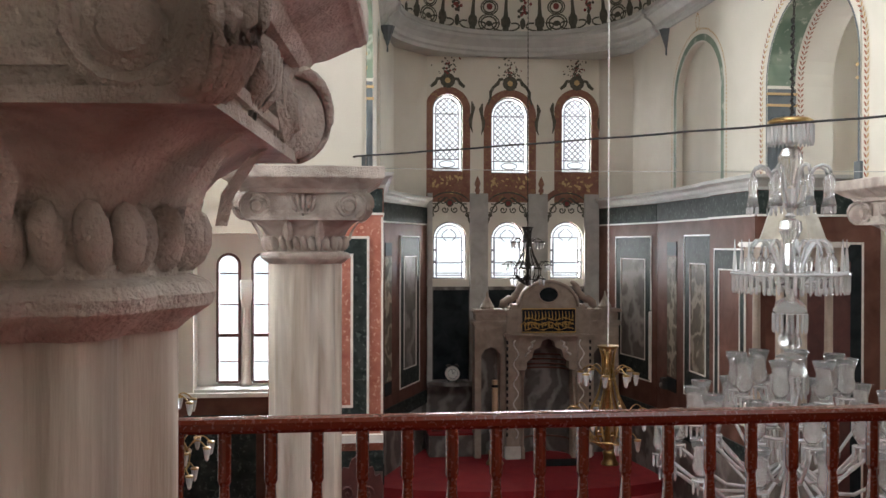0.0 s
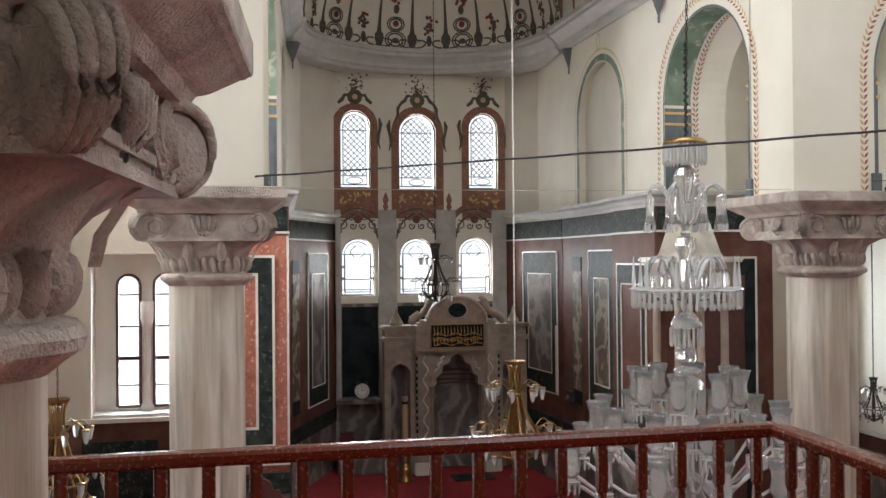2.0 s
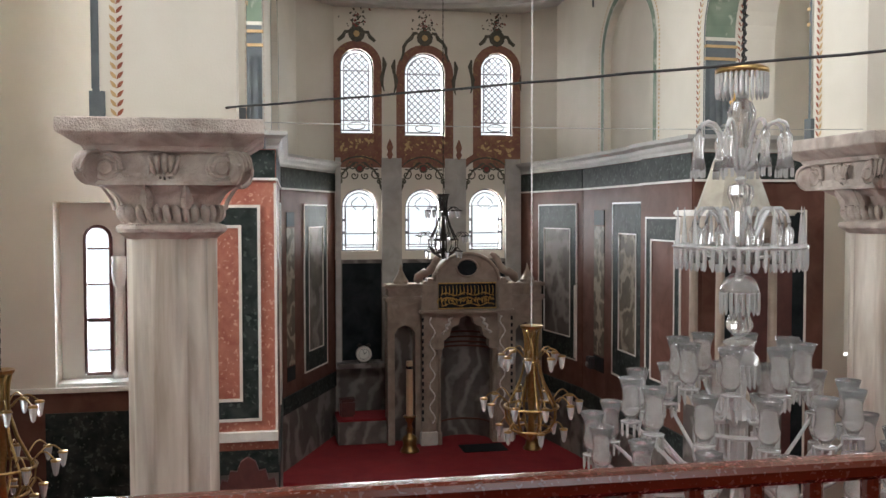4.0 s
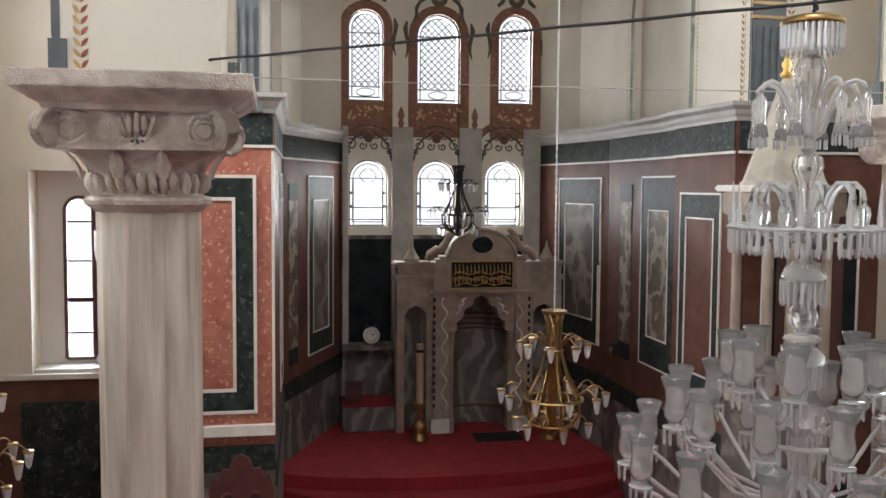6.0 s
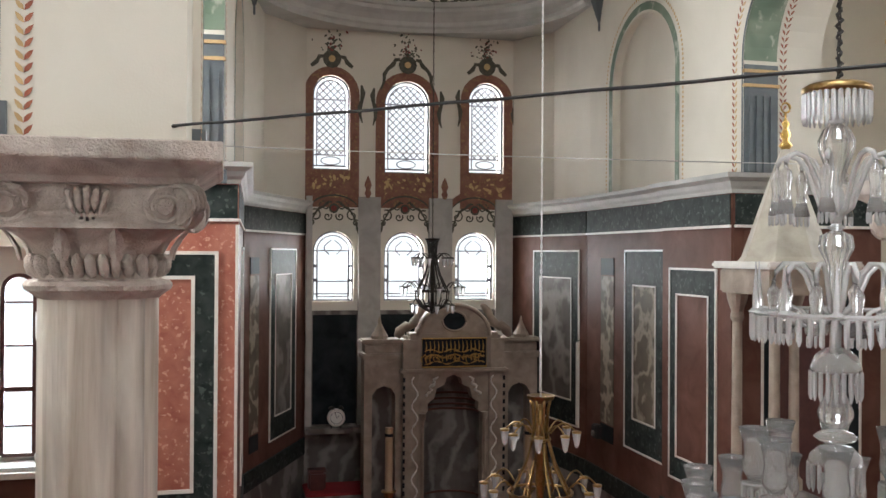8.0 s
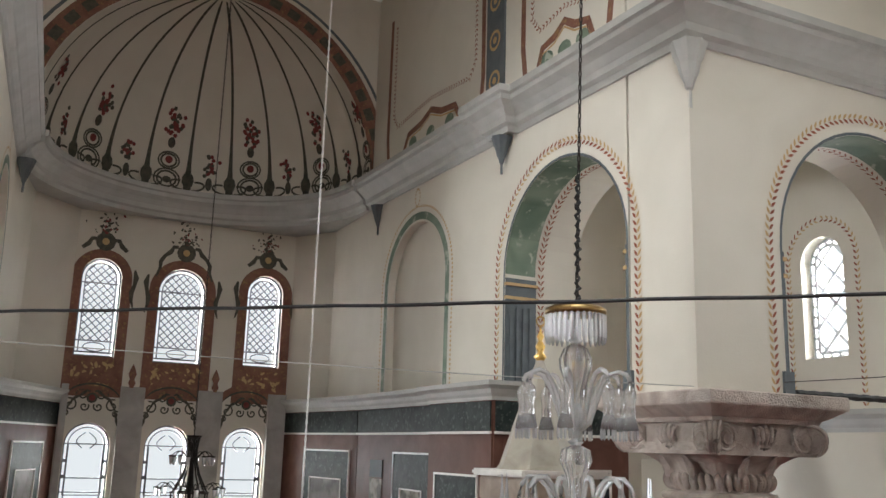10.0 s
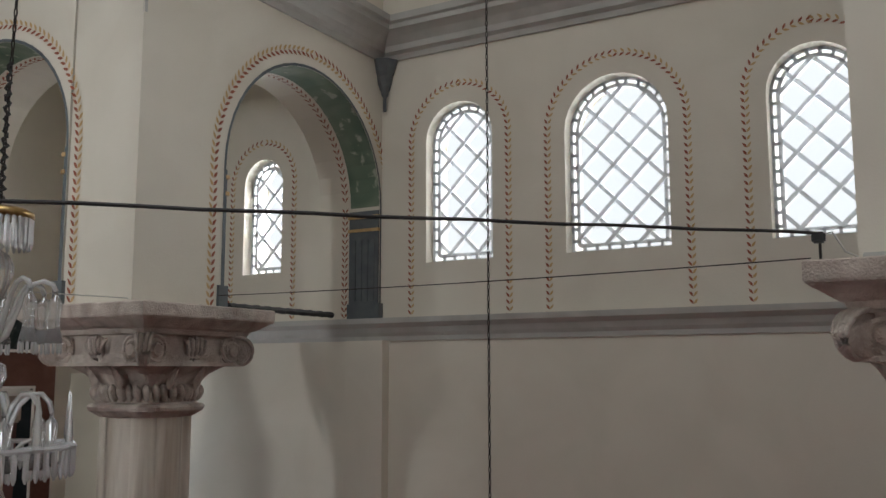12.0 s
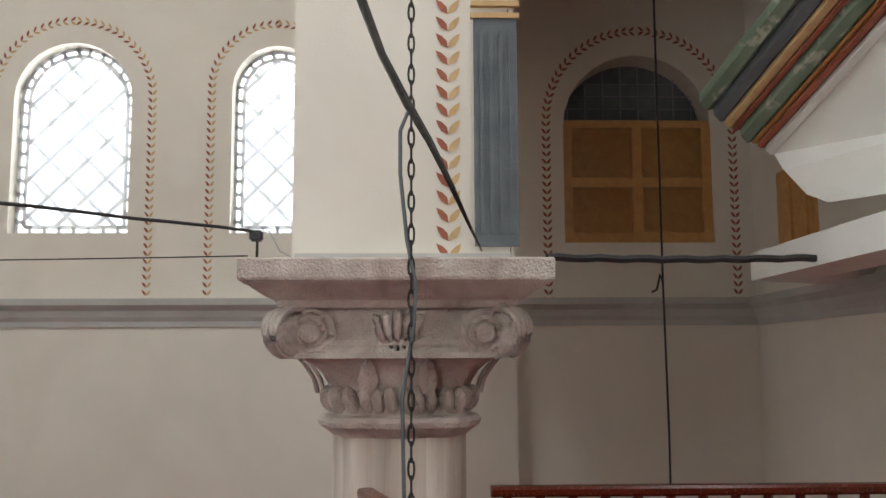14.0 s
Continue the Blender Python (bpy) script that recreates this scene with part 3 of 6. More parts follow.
def garland(line, m, w, label, size=0.075, step=0.06, two_tone=True):
    """A painted leaf border running up both sides of an opening to its crown."""
    half = len(line) // 2
    red, gold = bmesh.new(), bmesh.new()
    for pts in (line[:half + 1], line[half:][::-1]):
        for u, v, a in along(pts, step):
            leaf_pair(red, u, v, a, size, m, w, (-1, 1) if not two_tone else (-1,))
            if two_tone:
                leaf_pair(gold, u, v, a, size, m, w, (1,))
    ob = structure("painted_garland", red, LEAFRED, label, "wall painting")
    if two_tone:
        part("gold_leaves", gold, LEAFGOLD, ob)
    else:
        gold.free()
    return ob


# ---- lattice windows ----
def inside_arch(u, v, u0, u1, v0, top):
    r = (u1 - u0) / 2
    sp = top - r
    if not (u0 <= u <= u1 and v >= v0):
        return False
    return v <= sp or (u - (u0 + u1) / 2) ** 2 + (v - sp) ** 2 <= r * r


def bar(bm, a, b, width, m, w0, w1):
    d = Vector((b[0] - a[0], b[1] - a[1]))
    if d.length < 1e-4:
        return
    d.normalize()
    n = Vector((-d.y, d.x)) * width / 2
    vs = [bm.verts.new(m @ Vector((p[0] + n.x * s2, p[1] + n.y * s2, w))) for w in (w0, w1) for p, s2 in ((a, -1), (b, -1), (b, 1), (a, 1))]
    for f in ((0, 1, 2, 3), (4, 7, 6, 5), (0, 4, 5, 1), (1, 5, 6, 2), (2, 6, 7, 3), (3, 7, 4, 0)):
        bm.faces.new([vs[k] for k in f])


def lattice(bm, box4, m, w0, w1, pitch, width, slope=1.0):
    """Diamond bars clipped to a round-headed opening."""
    u0, u1, v0, top = box4
    for sg in (1, -1):
        span = (u1 - u0) + (top - v0)
        c = -span
        while c < span * 1.5:
            seg, n = None, 160
            for k in range(n + 1):
                u = u0 + (u1 - u0) * k / n
                v = v0 + c + sg * slope * (u - u0)
                if inside_arch(u, v, *box4):
                    seg = (seg[0], (u, v)) if seg else ((u, v), (u, v))
            if seg:
                bar(bm, seg[0], seg[1], width, m, w0 + 0.008 * sg, w1 + 0.008 * sg)
            c += pitch
    return bm


def plaster_window(n, box4, m, label, mat=None, border=0.085, pitch=0.37, width=0.042, depth=(0.16, 0.22)):
    """A pierced plaster window: a border of small panes round a field of diamonds."""
    mat = mat or CAME
    u0, u1, v0, top = box4
    bm = bmesh.new()
    inner = (u0 + border, u1 - border, v0 + border, top - border)
    lattice(bm, inner, m, depth[0], depth[1], pitch, width)
    for b4 in (inner, (u0 + 0.012, u1 - 0.012, v0 + 0.012, top - 0.012)):
        loop = arch_loop(*b4, 20)
        for p, q in zip(loop, loop[1:] + loop[:1]):
            bar(bm, p, q, width * 0.9, m, *depth)
    lo, li = arch_line(u0, u1, v0, top, 20), arch_line(*inner, 20)
    outer = along(lo, 0.135)
    for u, v, a in outer:
        best = min(li, key=lambda p: (p[0] - u) ** 2 + (p[1] - v) ** 2)
        if v < top - (u1 - u0) / 2:
            best = (inner[1] if u > (u0 + u1) / 2 else inner[0], v)
        bar(bm, (u, v), best, width * 0.8, m, *depth)
    k = round((u1 - u0) / 0.135)
    for j in range(1, k):
        u = u0 + (u1 - u0) * j / k
        bar(bm, (u, v0), (u, v0 + border), width * 0.8, m, *depth)
    return structure("window_%d" % n, bm, mat, label, "window")


wn_ = 0
for k, (a, b, z0, z1) in enumerate(SOUTH_WINDOWS):
    wn_ += 1
    plaster_window(wn_, (a + 6.6, b + 6.6, z0, z1), m_s, "round-headed window with white plaster lattice of diamond panes")
    garland(arch_line(a + 6.6 - 0.2, b + 6.6 + 0.2, 5.60, z1 + 0.22), m_s, -0.006, "red and gold leaf garland painted round a window", 0.07, 0.075)
for a, b, z0, z1 in SOUTH_WINDOWS:
    wn_ += 1
    plaster_window(wn_, (12 - b, 12 - a, z0, z1), m_n, "round-headed window with white plaster lattice of diamond panes")
a, b, z0, z1 = WEST_LATTICE
garland(arch_line(a + 6.6 - 0.2, b + 6.6 + 0.17, 5.60, 8.3), m_s, -0.006, "red leaf garland painted round the wooden shutter window", 0.075, 0.075, False)

# arches above the columns: green marbled soffits, slate pilasters and leaf borders
def dress_arch(m, u0, u1, top, inner_w, tag, foot=5.60, marbling=True):
    """Painted dress of an arch: marbled band and pilasters on the reveal, leaf border on the face; inner_w is the way into the wall."""
    r = (u1 - u0) / 2
    c, sp = (u0 + u1) / 2, top - r
    sgn = 1 if inner_w > 0 else -1
    d0, d1 = 0.0, 0.42 * sgn
    bm = bmesh.new()
    prev = None
    for k in range(25):
        a = math.pi * k / 24
        ring = [bm.verts.new(m @ Vector((c + (r - 0.006) * math.cos(a), sp + (r - 0.006) * math.sin(a), d))) for d in (d0, d1)]
        if prev:
            bm.faces.new((prev[0], ring[0], ring[1], prev[1]))
        prev = ring
    ob = structure("arch_soffit", bm, CAMO, "green marbled paint on the underside of an arch", "wall painting")
    line = bmesh.new()
    ribbon(line, arch_line(u0 - 0.012, u1 + 0.012, foot, top + 0.012), 0.03, m, -0.005 * sgn)
    part("dark_edge", line, DARKGREY, ob)
    for side, u in ((1, u0), (-1, u1)):
        p = bmesh.new()
        x0, x1 = sorted((u + side * 0.002, u + side * 0.03))
        w0, w1 = sorted((0.004 * sgn, 0.42 * sgn))
        add_box(p, x0, x1, foot + 0.01, sp - 0.05, w0, w1, m)
        for j in range(4):
            x2, x3 = sorted((u + side * 0.03, u + side * 0.044))
            w2, w3 = sorted(((0.05 + j * 0.09) * sgn, (0.10 + j * 0.09) * sgn))
            add_box(p, x2, x3, foot + 0.25, sp - 0.4, w2, w3, m)
        part("pilaster", p, DARKGREY, ob, "slate grey painted fluted pilaster")
        q = bmesh.new()
        for j, z in enumerate((sp - 0.30, sp - 0.14)):
            x2, x3 = sorted((u + side * 0.002, u + side * 0.05))
            w2, w3 = sorted((-0.012 * sgn, 0.43 * sgn))
            add_box(q, x2, x3, z, z + 0.035, w2, w3, m)
        part("capital_band", q, LEAFGOLD, ob, "gold painted capital band")
        f = bmesh.new()
        x2, x3 = sorted((u - side * 0.07, u + side * 0.05))
        w2, w3 = sorted((-0.03 * sgn, 0.43 * sgn))
        add_box(f, x2, x3, foot, foot + 0.22, w2, w3, m)
        part("pilaster_base", f, DARKGREY, ob)
    garland(arch_line(u0 - 0.16, u1 + 0.16, foot + 0.02, top + 0.17), m, -0.006 * sgn, "red leaf garland painted round an arch", 0.085, 0.075)
    inner = bmesh.new()
    for k in range(1, 48):
        a = math.pi * k / 48
        for sd in (-1, 1):
            base = Vector((c + (r - 0.008) * math.cos(a), sp + (r - 0.008) * math.sin(a), 0.50 * sgn))
            t2 = Vector((-math.sin(a), math.cos(a), 0)) * (1 if a < math.pi / 2 else -1)
            o = Vector((0, 0, sd * 0.05))
            vs = [inner.verts.new(m @ (base + t2 * x + o * y)) for x, y in ((0, 0), (0.035, 0.7), (0.07, 1.0), (0.05, 0.3))]
            inner.faces.new(vs)
    for side, u in ((1, u0), (-1, u1)):
        z = foot + 0.05
        while z < sp:
            for sd in (-1, 1):
                vs = [inner.verts.new(m @ Vector((u + side * 0.008, z + x, (0.50 + sd * 0.05 * y) * sgn))) for x, y in ((0, 0), (0.035, 0.7), (0.07, 1.0), (0.05, 0.3))]
                inner.faces.new(vs)
            z += 0.075
    part("inner_leaves", inner, LEAFRED, ob)
    return ob


dress_arch(wall_frame((2.93, 2.94), (SX, 2.94)), 1.06, 3.67, 8.29, -1, "se")
dress_arch(wall_frame((SX, -2.64), (2.9, -2.64)), 0.04, 2.5, 8.29, -1, "sw")
dress_arch(wall_frame((NX, 2.9), (-2.95, 2.9)), 0.04, 2.55, 8.29, -1, "ne")
dress_arch(wall_frame((2.92, 3.84), (2.745, 10.2)), 0.02, 2.25, 8.21, 1, "bs")
dress_arch(wall_frame((-2.45, 10.2), (-2.88, 3.9)), 4.05, 6.29, 8.21, 1, "bn")
m_g = wall_frame((2.9, -6.6), (2.9, -2.64))
slate = bmesh.new()
add_box(slate, 2.71, 2.955, 5.68, 6.98, -0.02, 0.0, m_g)
pier_paint = structure("painted_pilaster", slate, DARKGREY, "slate grey painted fluted pilaster on the pier's edge", "wall painting")
for j in range(4):
    fl = bmesh.new()
    add_box(fl, 2.735 + j * 0.055, 2.757 + j * 0.055, 5.75, 6.9, -0.03, -0.018, m_g)
    part("flute", fl, DARKGREY, pier_paint)
capb = bmesh.new()
for z in (6.98, 7.05, 7.12):
    add_box(capb, 2.695, 2.97, z, z + 0.03, -0.035, 0.0, m_g)
part("capital_band", capb, LEAFGOLD, pier_paint, "gold and white painted capital band")
garland([(3.1, 5.61), (3.1, 8.7), (3.1, 8.72)], m_g, -0.006, "red and gold leaf border painted on the pier", 0.11, 0.10)
m_bs, m_bn = wall_frame((2.92, 3.84), (2.745, 10.2)), wall_frame((-2.45, 10.2), (-2.88, 3.9))
for m, u in ((m_bs, (3.75, 5.56)), (m_bn, (0.47, 2.37))):
    bm = bmesh.new()
    ribbon(bm, arch_line(u[0] - 0.06, u[1] + 0.06, 5.78, 8.30), 0.11, m, -0.006)
    ob = structure("niche_border", bm, CAMO, "green painted border round a blind niche", "wall painting")
    bm = bmesh.new()
    for u2, v2, a2 in along(arch_line(u[0] - 0.2, u[1] + 0.2, 5.78, 8.44), 0.06):
        blot(bm, u2, v2, 0.022, m, -0.006, 6)
    for k in range(14):
        a2 = 2 * math.pi * k / 14
        blot(bm, (u[0] + u[1]) / 2 + 0.07 * math.cos(a2), 8.58 + 0.13 * math.sin(a2), 0.02, m, -0.006, 5)
    part("beading", bm, LEAFGOLD, ob)

# corbels under the cornices
def corbel(at, turn, size, corner=False):
    c = thing("corbel", "small grey fluted plaster corbel hanging under the cornice", "corbel", at, "cornice corbels")
    c.rotation_euler = (0, 0, turn)
    prof = [(0.02, -0.62), (0.02, -0.45), (0.035, -0.43), (0.045, -0.38), (0.085, -0.28), (0.10, -0.2), (0.125, -0.15), (0.15, -0.06), (0.17, 0.0)]
    part("body", lathe([(r * size, z * size) for r, z in prof], 16, lambda a: 1 + 0.06 * math.cos(8 * a)), GREY if corner else DARKGREY, c, "", False)
    return c


corbel((2.95, 2.95, 8.76), 0, 1.0, True)
corbel((6.6, 2.88, 8.76), 0, 1.0)
corbel((-2.98, 2.93, 8.76), 0, 1.15, True)
corbel((2.77, 6.06, 8.76), 0, 0.75)
corbel((2.74, 9.86, 8.76), 0, 0.75)
corbel((-2.33, 10.2, 8.76), 0, 0.75)

# ---- paintings above the cornice ----


def dome_ribbon(bm, pts, width):
    """pts are (az, e); the stripe lies just inside the half dome."""
    vs = []
    for k, (az, e) in enumerate(pts):
        wd = width[k] if isinstance(width, (list, tuple)) else width
        a, b = pts[max(k - 1, 0)], pts[min(k + 1, len(pts) - 1)]
        d = Vector(((b[0] - a[0]) * math.cos(e), b[1] - a[1]))
        d = d.normalized() if d.length else Vector((0, 1))
        vs.append([bm.verts.new(dome_point(az - d.y * s2 * wd / 2 / 2.6 / max(0.2, math.cos(e)), e + d.x * s2 * wd / 2 / 2.7, 0.992)) for s2 in (-1, 1)])
    for a, b in zip(vs, vs[1:]):
        bm.faces.new((a[0], a[1], b[1], b[0]))


def dome_blot(bm, az, e, ra, re, n=9):
    bm.faces.new([bm.verts.new(dome_point(az + ra * math.cos(2 * math.pi * k / n) / 2.6, e + re * math.sin(2 * math.pi * k / n) / 2.7, 0.988)) for k in range(n)])


ribs, flowers = bmesh.new(), bmesh.new()
rng = random.Random(4)
NR = 11
for k in range(NR):
    az = math.pi * (k + 0.5) / NR
    dome_ribbon(ribs, [(az, 0.02 + 1.45 * j / 16) for j in range(17)], [0.14, 0.12, 0.075, 0.06, 0.05] + [0.045] * 12)
    dome_blot(ribs, az, 0.10, 0.11, 0.15)
    for sd in (-1, 1):
        dome_ribbon(ribs, [(az + sd * (0.03 + 0.085 * math.sin(j * 0.42)), 0.035 + 0.06 * (1 - math.cos(j * 0.5)) * 0.5) for j in range(8)], 0.035)
for k in range(NR + 1):
    az = math.pi * k / NR
    big = k % 2 == 1
    if big:
        for e, ra in ((0.09, 0.17), (0.21, 0.14)):
            dome_ribbon(ribs, [(az + ra * math.cos(j * math.pi / 7) / 2.6, e + 0.8 * ra * math.sin(j * math.pi / 7) / 2.7) for j in range(15)], 0.035)
            dome_ribbon(ribs, [(az + ra * 1.35 * math.cos(j * math.pi / 7) / 2.6, e + 1.05 * ra * math.sin(j * math.pi / 7) / 2.7) for j in range(15)], 0.03)
        dome_blot(flowers, az, 0.215, 0.07, 0.07)
        dome_blot(ribs, az, 0.085, 0.08, 0.06)
        dome_blot(ribs, az, 0.325, 0.07, 0.10)
        for j in range(34):
            dome_blot(flowers if j % 3 else ribs, az + rng.gauss(0, 0.055) / 2.6 * 1.3, 0.45 + rng.gauss(0, 0.045), 0.042, 0.042, 6)
    else:
        dome_blot(ribs, az, 0.09, 0.06, 0.12)
        for j in range(22):
            dome_blot(flowers if j % 2 else ribs, az + rng.gauss(0, 0.05) / 2.6 * 1.2, 0.205 + rng.gauss(0, 0.03), 0.038, 0.038, 6)
frescoes = structure("half_dome_painting", ribs, FRESCODARK, "dark green painted ribs, scrolls and vases on the half dome", "wall painting")
VASERED = material("vase_red", (0.16, 0.025, 0.025), (0.24, 0.05, 0.04), 20.0, 0.7, 0.0)
part("flowers", flowers, VASERED, frescoes, "painted red flowers")
# border of the half dome's mouth
bm = bmesh.new()
for r0, r1 in ((2.56, 2.86),):
    pts = [((r0 + r1) / 2 * math.cos(math.pi * k / 40), 9.2 + ((r0 + r1) / 2 + 0.13) * math.sin(math.pi * k / 40)) for k in range(41)]
    ribbon(bm, pts, r1 - r0, FACE_W, -0.006)
mb = structure("apse_arch_border", bm, FRESCO, "brown painted border with green blocks round the half dome", "wall painting")
bm = bmesh.new()
for k in range(26):
    a0, a1 = math.pi * (k + 0.2) / 26, math.pi * (k + 0.8) / 26
    ribbon(bm, [(2.71 * math.cos(a0 + (a1 - a0) * j / 3), 9.2 + 2.84 * math.sin(a0 + (a1 - a0) * j / 3)) for j in range(4)], 0.15, FACE_W, -0.010)
part("green_blocks", bm, FRESCODARK, mb)
bm = bmesh.new()
ribbon(bm, [(2.95 * math.cos(math.pi * k / 40), 9.2 + 3.08 * math.sin(math.pi * k / 40)) for k in range(41)], 0.05, FACE_W, -0.006)
part("outline", bm, DARKGREY, mb)


def scroll_panel(m, u0, u1, v0, label, flip=1):
    """A painted cartouche with stepped brown outline, green shields and leaf drops, standing on a cornice."""
    bm, gr, lf = bmesh.new(), bmesh.new(), bmesh.new()
    L = u1 - u0
    line = [(u0 + 0.12, v0 + 2.6), (u0 + 0.1, v0 + 0.6), (u0 + 0.16, v0 + 0.16), (u0 + 0.3, v0 + 0.10), (u0 + L * 0.22, v0 + 0.2), (u0 + L * 0.27, v0 + 0.45), (u0 + L * 0.4, v0 + 0.5), (u0 + L * 0.5, v0 + 0.62), (u0 + L * 0.6, v0 + 0.5), (u0 + L * 0.73, v0 + 0.45), (u0 + L * 0.78, v0 + 0.2), (u1 - 0.3, v0 + 0.10), (u1 - 0.16, v0 + 0.16), (u1 - 0.1, v0 + 0.6), (u1 - 0.12, v0 + 2.6)]
    ribbon(bm, line, 0.10, m)
    ob = structure("painted_cartouche", bm, FRESCO, label, "wall painting")
    for f in (0.32, 0.5, 0.68):
        blot(gr, u0 + L * f, v0 + 0.28, 0.13, m, -0.006, 10, 0.8)
    part("green_shields", gr, CAMO, ob)
    for pts in ([(u0 + 0.3, v0 + 2.4), (u0 + 0.3, v0 + 0.9), (u0 + 0.45, v0 + 0.7), (u0 + L * 0.5, v0 + 0.8), (u1 - 0.45, v0 + 0.7), (u1 - 0.3, v0 + 0.9), (u1 - 0.3, v0 + 2.4)],):
        for u, v, a in along(pts, 0.07):
            leaf_pair(lf, u, v, a, 0.06, m, -0.006)
    part("leaf_drop", lf, LEAFRED, ob)
    gd = bmesh.new()
    ribbon(gd, [(u + 0.0, v - 0.075) for u, v in line[2:-2]], 0.025, m)
    part("gold_line", gd, LEAFGOLD, ob)
    return ob


scroll_panel(m_bs, 0.1, 2.0, 9.2, "brown and green scrolled cartouche painted above the bema cornice")
scroll_panel(m_bs, 2.75, 5.9, 9.2, "brown and green scrolled cartouche painted above the bema cornice")
scroll_panel(wall_frame((2.93, 2.94), (SX, 2.94)), 0.35, 3.0, 9.2, "brown and green scrolled cartouche painted above the arm's cornice")
bm = box(2.83, 2.9, 6.15, 6.6, 9.2, 12.3)
slateband = structure("slate_rib", bm, DARKGREY, "slate grey painted vault rib with gold rosettes", "wall painting")
for k in range(5):
    g = bmesh.new()
    mm = wall_frame((2.83, 6.15), (2.83, 6.6))
    ribbon(g, [(0.225 + 0.12 * math.cos(a * math.pi / 8), 9.62 + k * 0.55 + 0.12 * math.sin(a * math.pi / 8)) for a in range(17)], 0.04, mm, -0.006)
    blot(g, 0.225, 9.62 + k * 0.55, 0.05, mm, -0.006)
    part("rosette", g, LEAFGOLD, slateband)
structure("arm_pilaster", box(6.5, 6.64, -0.15, 0.1, 9.2, 10.6, 0.01), DARKGREY, "slate grey pilaster above the cornice", "pilaster")

# ---- marble revetment ----
def ring(outer, inner, w0, w1, m):
    return slab(rect(*outer), [rect(*inner)], w0, w1, m)


def framed_panel(parent, m, u0, u1, v0, v1, frame_mat, field_mat, f=0.12, cap=None):
    """A framed marble panel: pale strip, dark frame, pale strip and a veined field."""
    part("outer_strip", ring((u0, u1, v0, v1), (u0 + 0.025, u1 - 0.025, v0 + 0.025, v1 - 0.025), -0.022, 0.0, m), LINE, parent)
    part("panel_frame", ring((u0 + 0.025, u1 - 0.025, v0 + 0.025, v1 - 0.025), (u0 + f, u1 - f, v0 + f * 1.6, v1 - f * 1.8), -0.012, 0.0, m), frame_mat, parent, "dark green marble frame")
    part("inner_strip", ring((u0 + f, u1 - f, v0 + f * 1.6, v1 - f * 1.8), (u0 + f + 0.02, u1 - f - 0.02, v0 + f * 1.6 + 0.02, v1 - f * 1.8 - 0.02), -0.022, 0.0, m), LINE, parent)
    part("panel_field", slab(rect(u0 + f + 0.02, u1 - f - 0.02, v0 + f * 1.6 + 0.02, v1 - f * 1.8 - 0.02), [], -0.006, 0.0, m), field_mat, parent, "veined marble field")


def facet(name, p, q, panels, label, base=None, z1=5.6, skirt=1.55):
    """A marble-clad wall; its face lies to the left of p to q."""
    m = wall_frame(p, q)
    L = (Vector(q) - Vector(p)).length
    ob = structure(name, slab(rect(0, L, 0, z1), [], 0.0, 0.35, m), base or ROSE, label, "wall")
    part("top_band", slab(rect(0.01, L - 0.01, z1 - 0.34, z1 - 0.01), [], -0.015, 0.0, m), GREEN, ob, "dark green marble band")
    part("pale_strip", slab(rect(0.0, L, z1 - 0.37, z1 - 0.34), [], -0.025, 0.0, m), LINE, ob)
    part("skirting", slab(rect(0.0, L, skirt - 0.02, skirt + 0.26), [], -0.03, 0.0, m), GREEN, ob, "dark green marble skirting band")
    part("plinth", slab(rect(0.0, L, 0, skirt - 0.02), [], -0.02, 0.0, m), GREYM, ob, "grey veined marble plinth")
    for u0, u1, v0, v1, fm, im, f in panels:
        if f:
            framed_panel(ob, m, u0, u1, v0, v1, fm, im, f)
        else:
            part("marble_strip", slab(rect(u0, u1, v0, v1), [], -0.01, 0.0, m), im, ob)
            part("marble_block", slab(rect(u0, u1, v1 + 0.02, v1 + 0.26), [], -0.012, 0.0, m), BLACKM, ob)
            part("marble_block", slab(rect(u0, u1, v0 - 0.26, v0 - 0.02), [], -0.012, 0.0, m), BLACKM, ob)
    return ob


def ledge(path, name):
    structure(name, sweep(path, [(o, u * 0.8) for o, u in LEDGE]), GREY, "grey stone ledge capping the marble walls", "cornice")


facet("marble_wall_apse_south", (2.67, 10.12), (2.3, AP_Y), [(0.2, 1.75, 2.25, 5.0, GREEN, GREYM, 0.24)], "dark rose marble wall with a green framed panel beside the apse")
facet("marble_wall_bema_south", (2.65, 7.42), (2.67, 10.1), [(0.06, 1.28, 2.3, 5.0, GREEN, VEINED, 0.26), (1.66, 2.12, 2.5, 4.62, GREEN, VEINED, 0)], "dark rose marble wall with veined panels in the bema")
facet("marble_pier_south", (2.56, 5.82), (2.56, 7.40), [(0.28, 1.38, 2.25, 4.78, GREEN, ROSE, 0.17)], "rose marble pier with a green framed panel", skirt=1.7)
facet("marble_wall_apse_north", (-1.38, AP_Y), (-2.45, 10.2), [(0.5, 1.7, 2.05, 5.0, GREEN, GREYM, 0.22), (2.15, 2.5, 2.3, 4.6, GREEN, VEINED, 0)], "dark rose marble wall with a green framed panel beside the apse")
facet("marble_wall_bema_north", (-2.46, 10.18), (-2.59, 6.22), [(0.4, 1.6, 2.05, 5.0, GREEN, VEINED, 0.2)], "dark rose marble wall with veined panels in the bema")
sp = facet("marble_front_south", (4.4, 5.8), (2.58, 5.8), [], "marble front with black, white and red borders round a dark door", base=ROSE, skirt=0.5)
m_sp = wall_frame((4.4, 5.8), (2.58, 5.8))
part("red_field", ring((0.02, 1.70, 0.8, 5.2), (0.28, 1.48, 0.8, 4.85), -0.012, 0.0, m_sp), ROSE, sp)
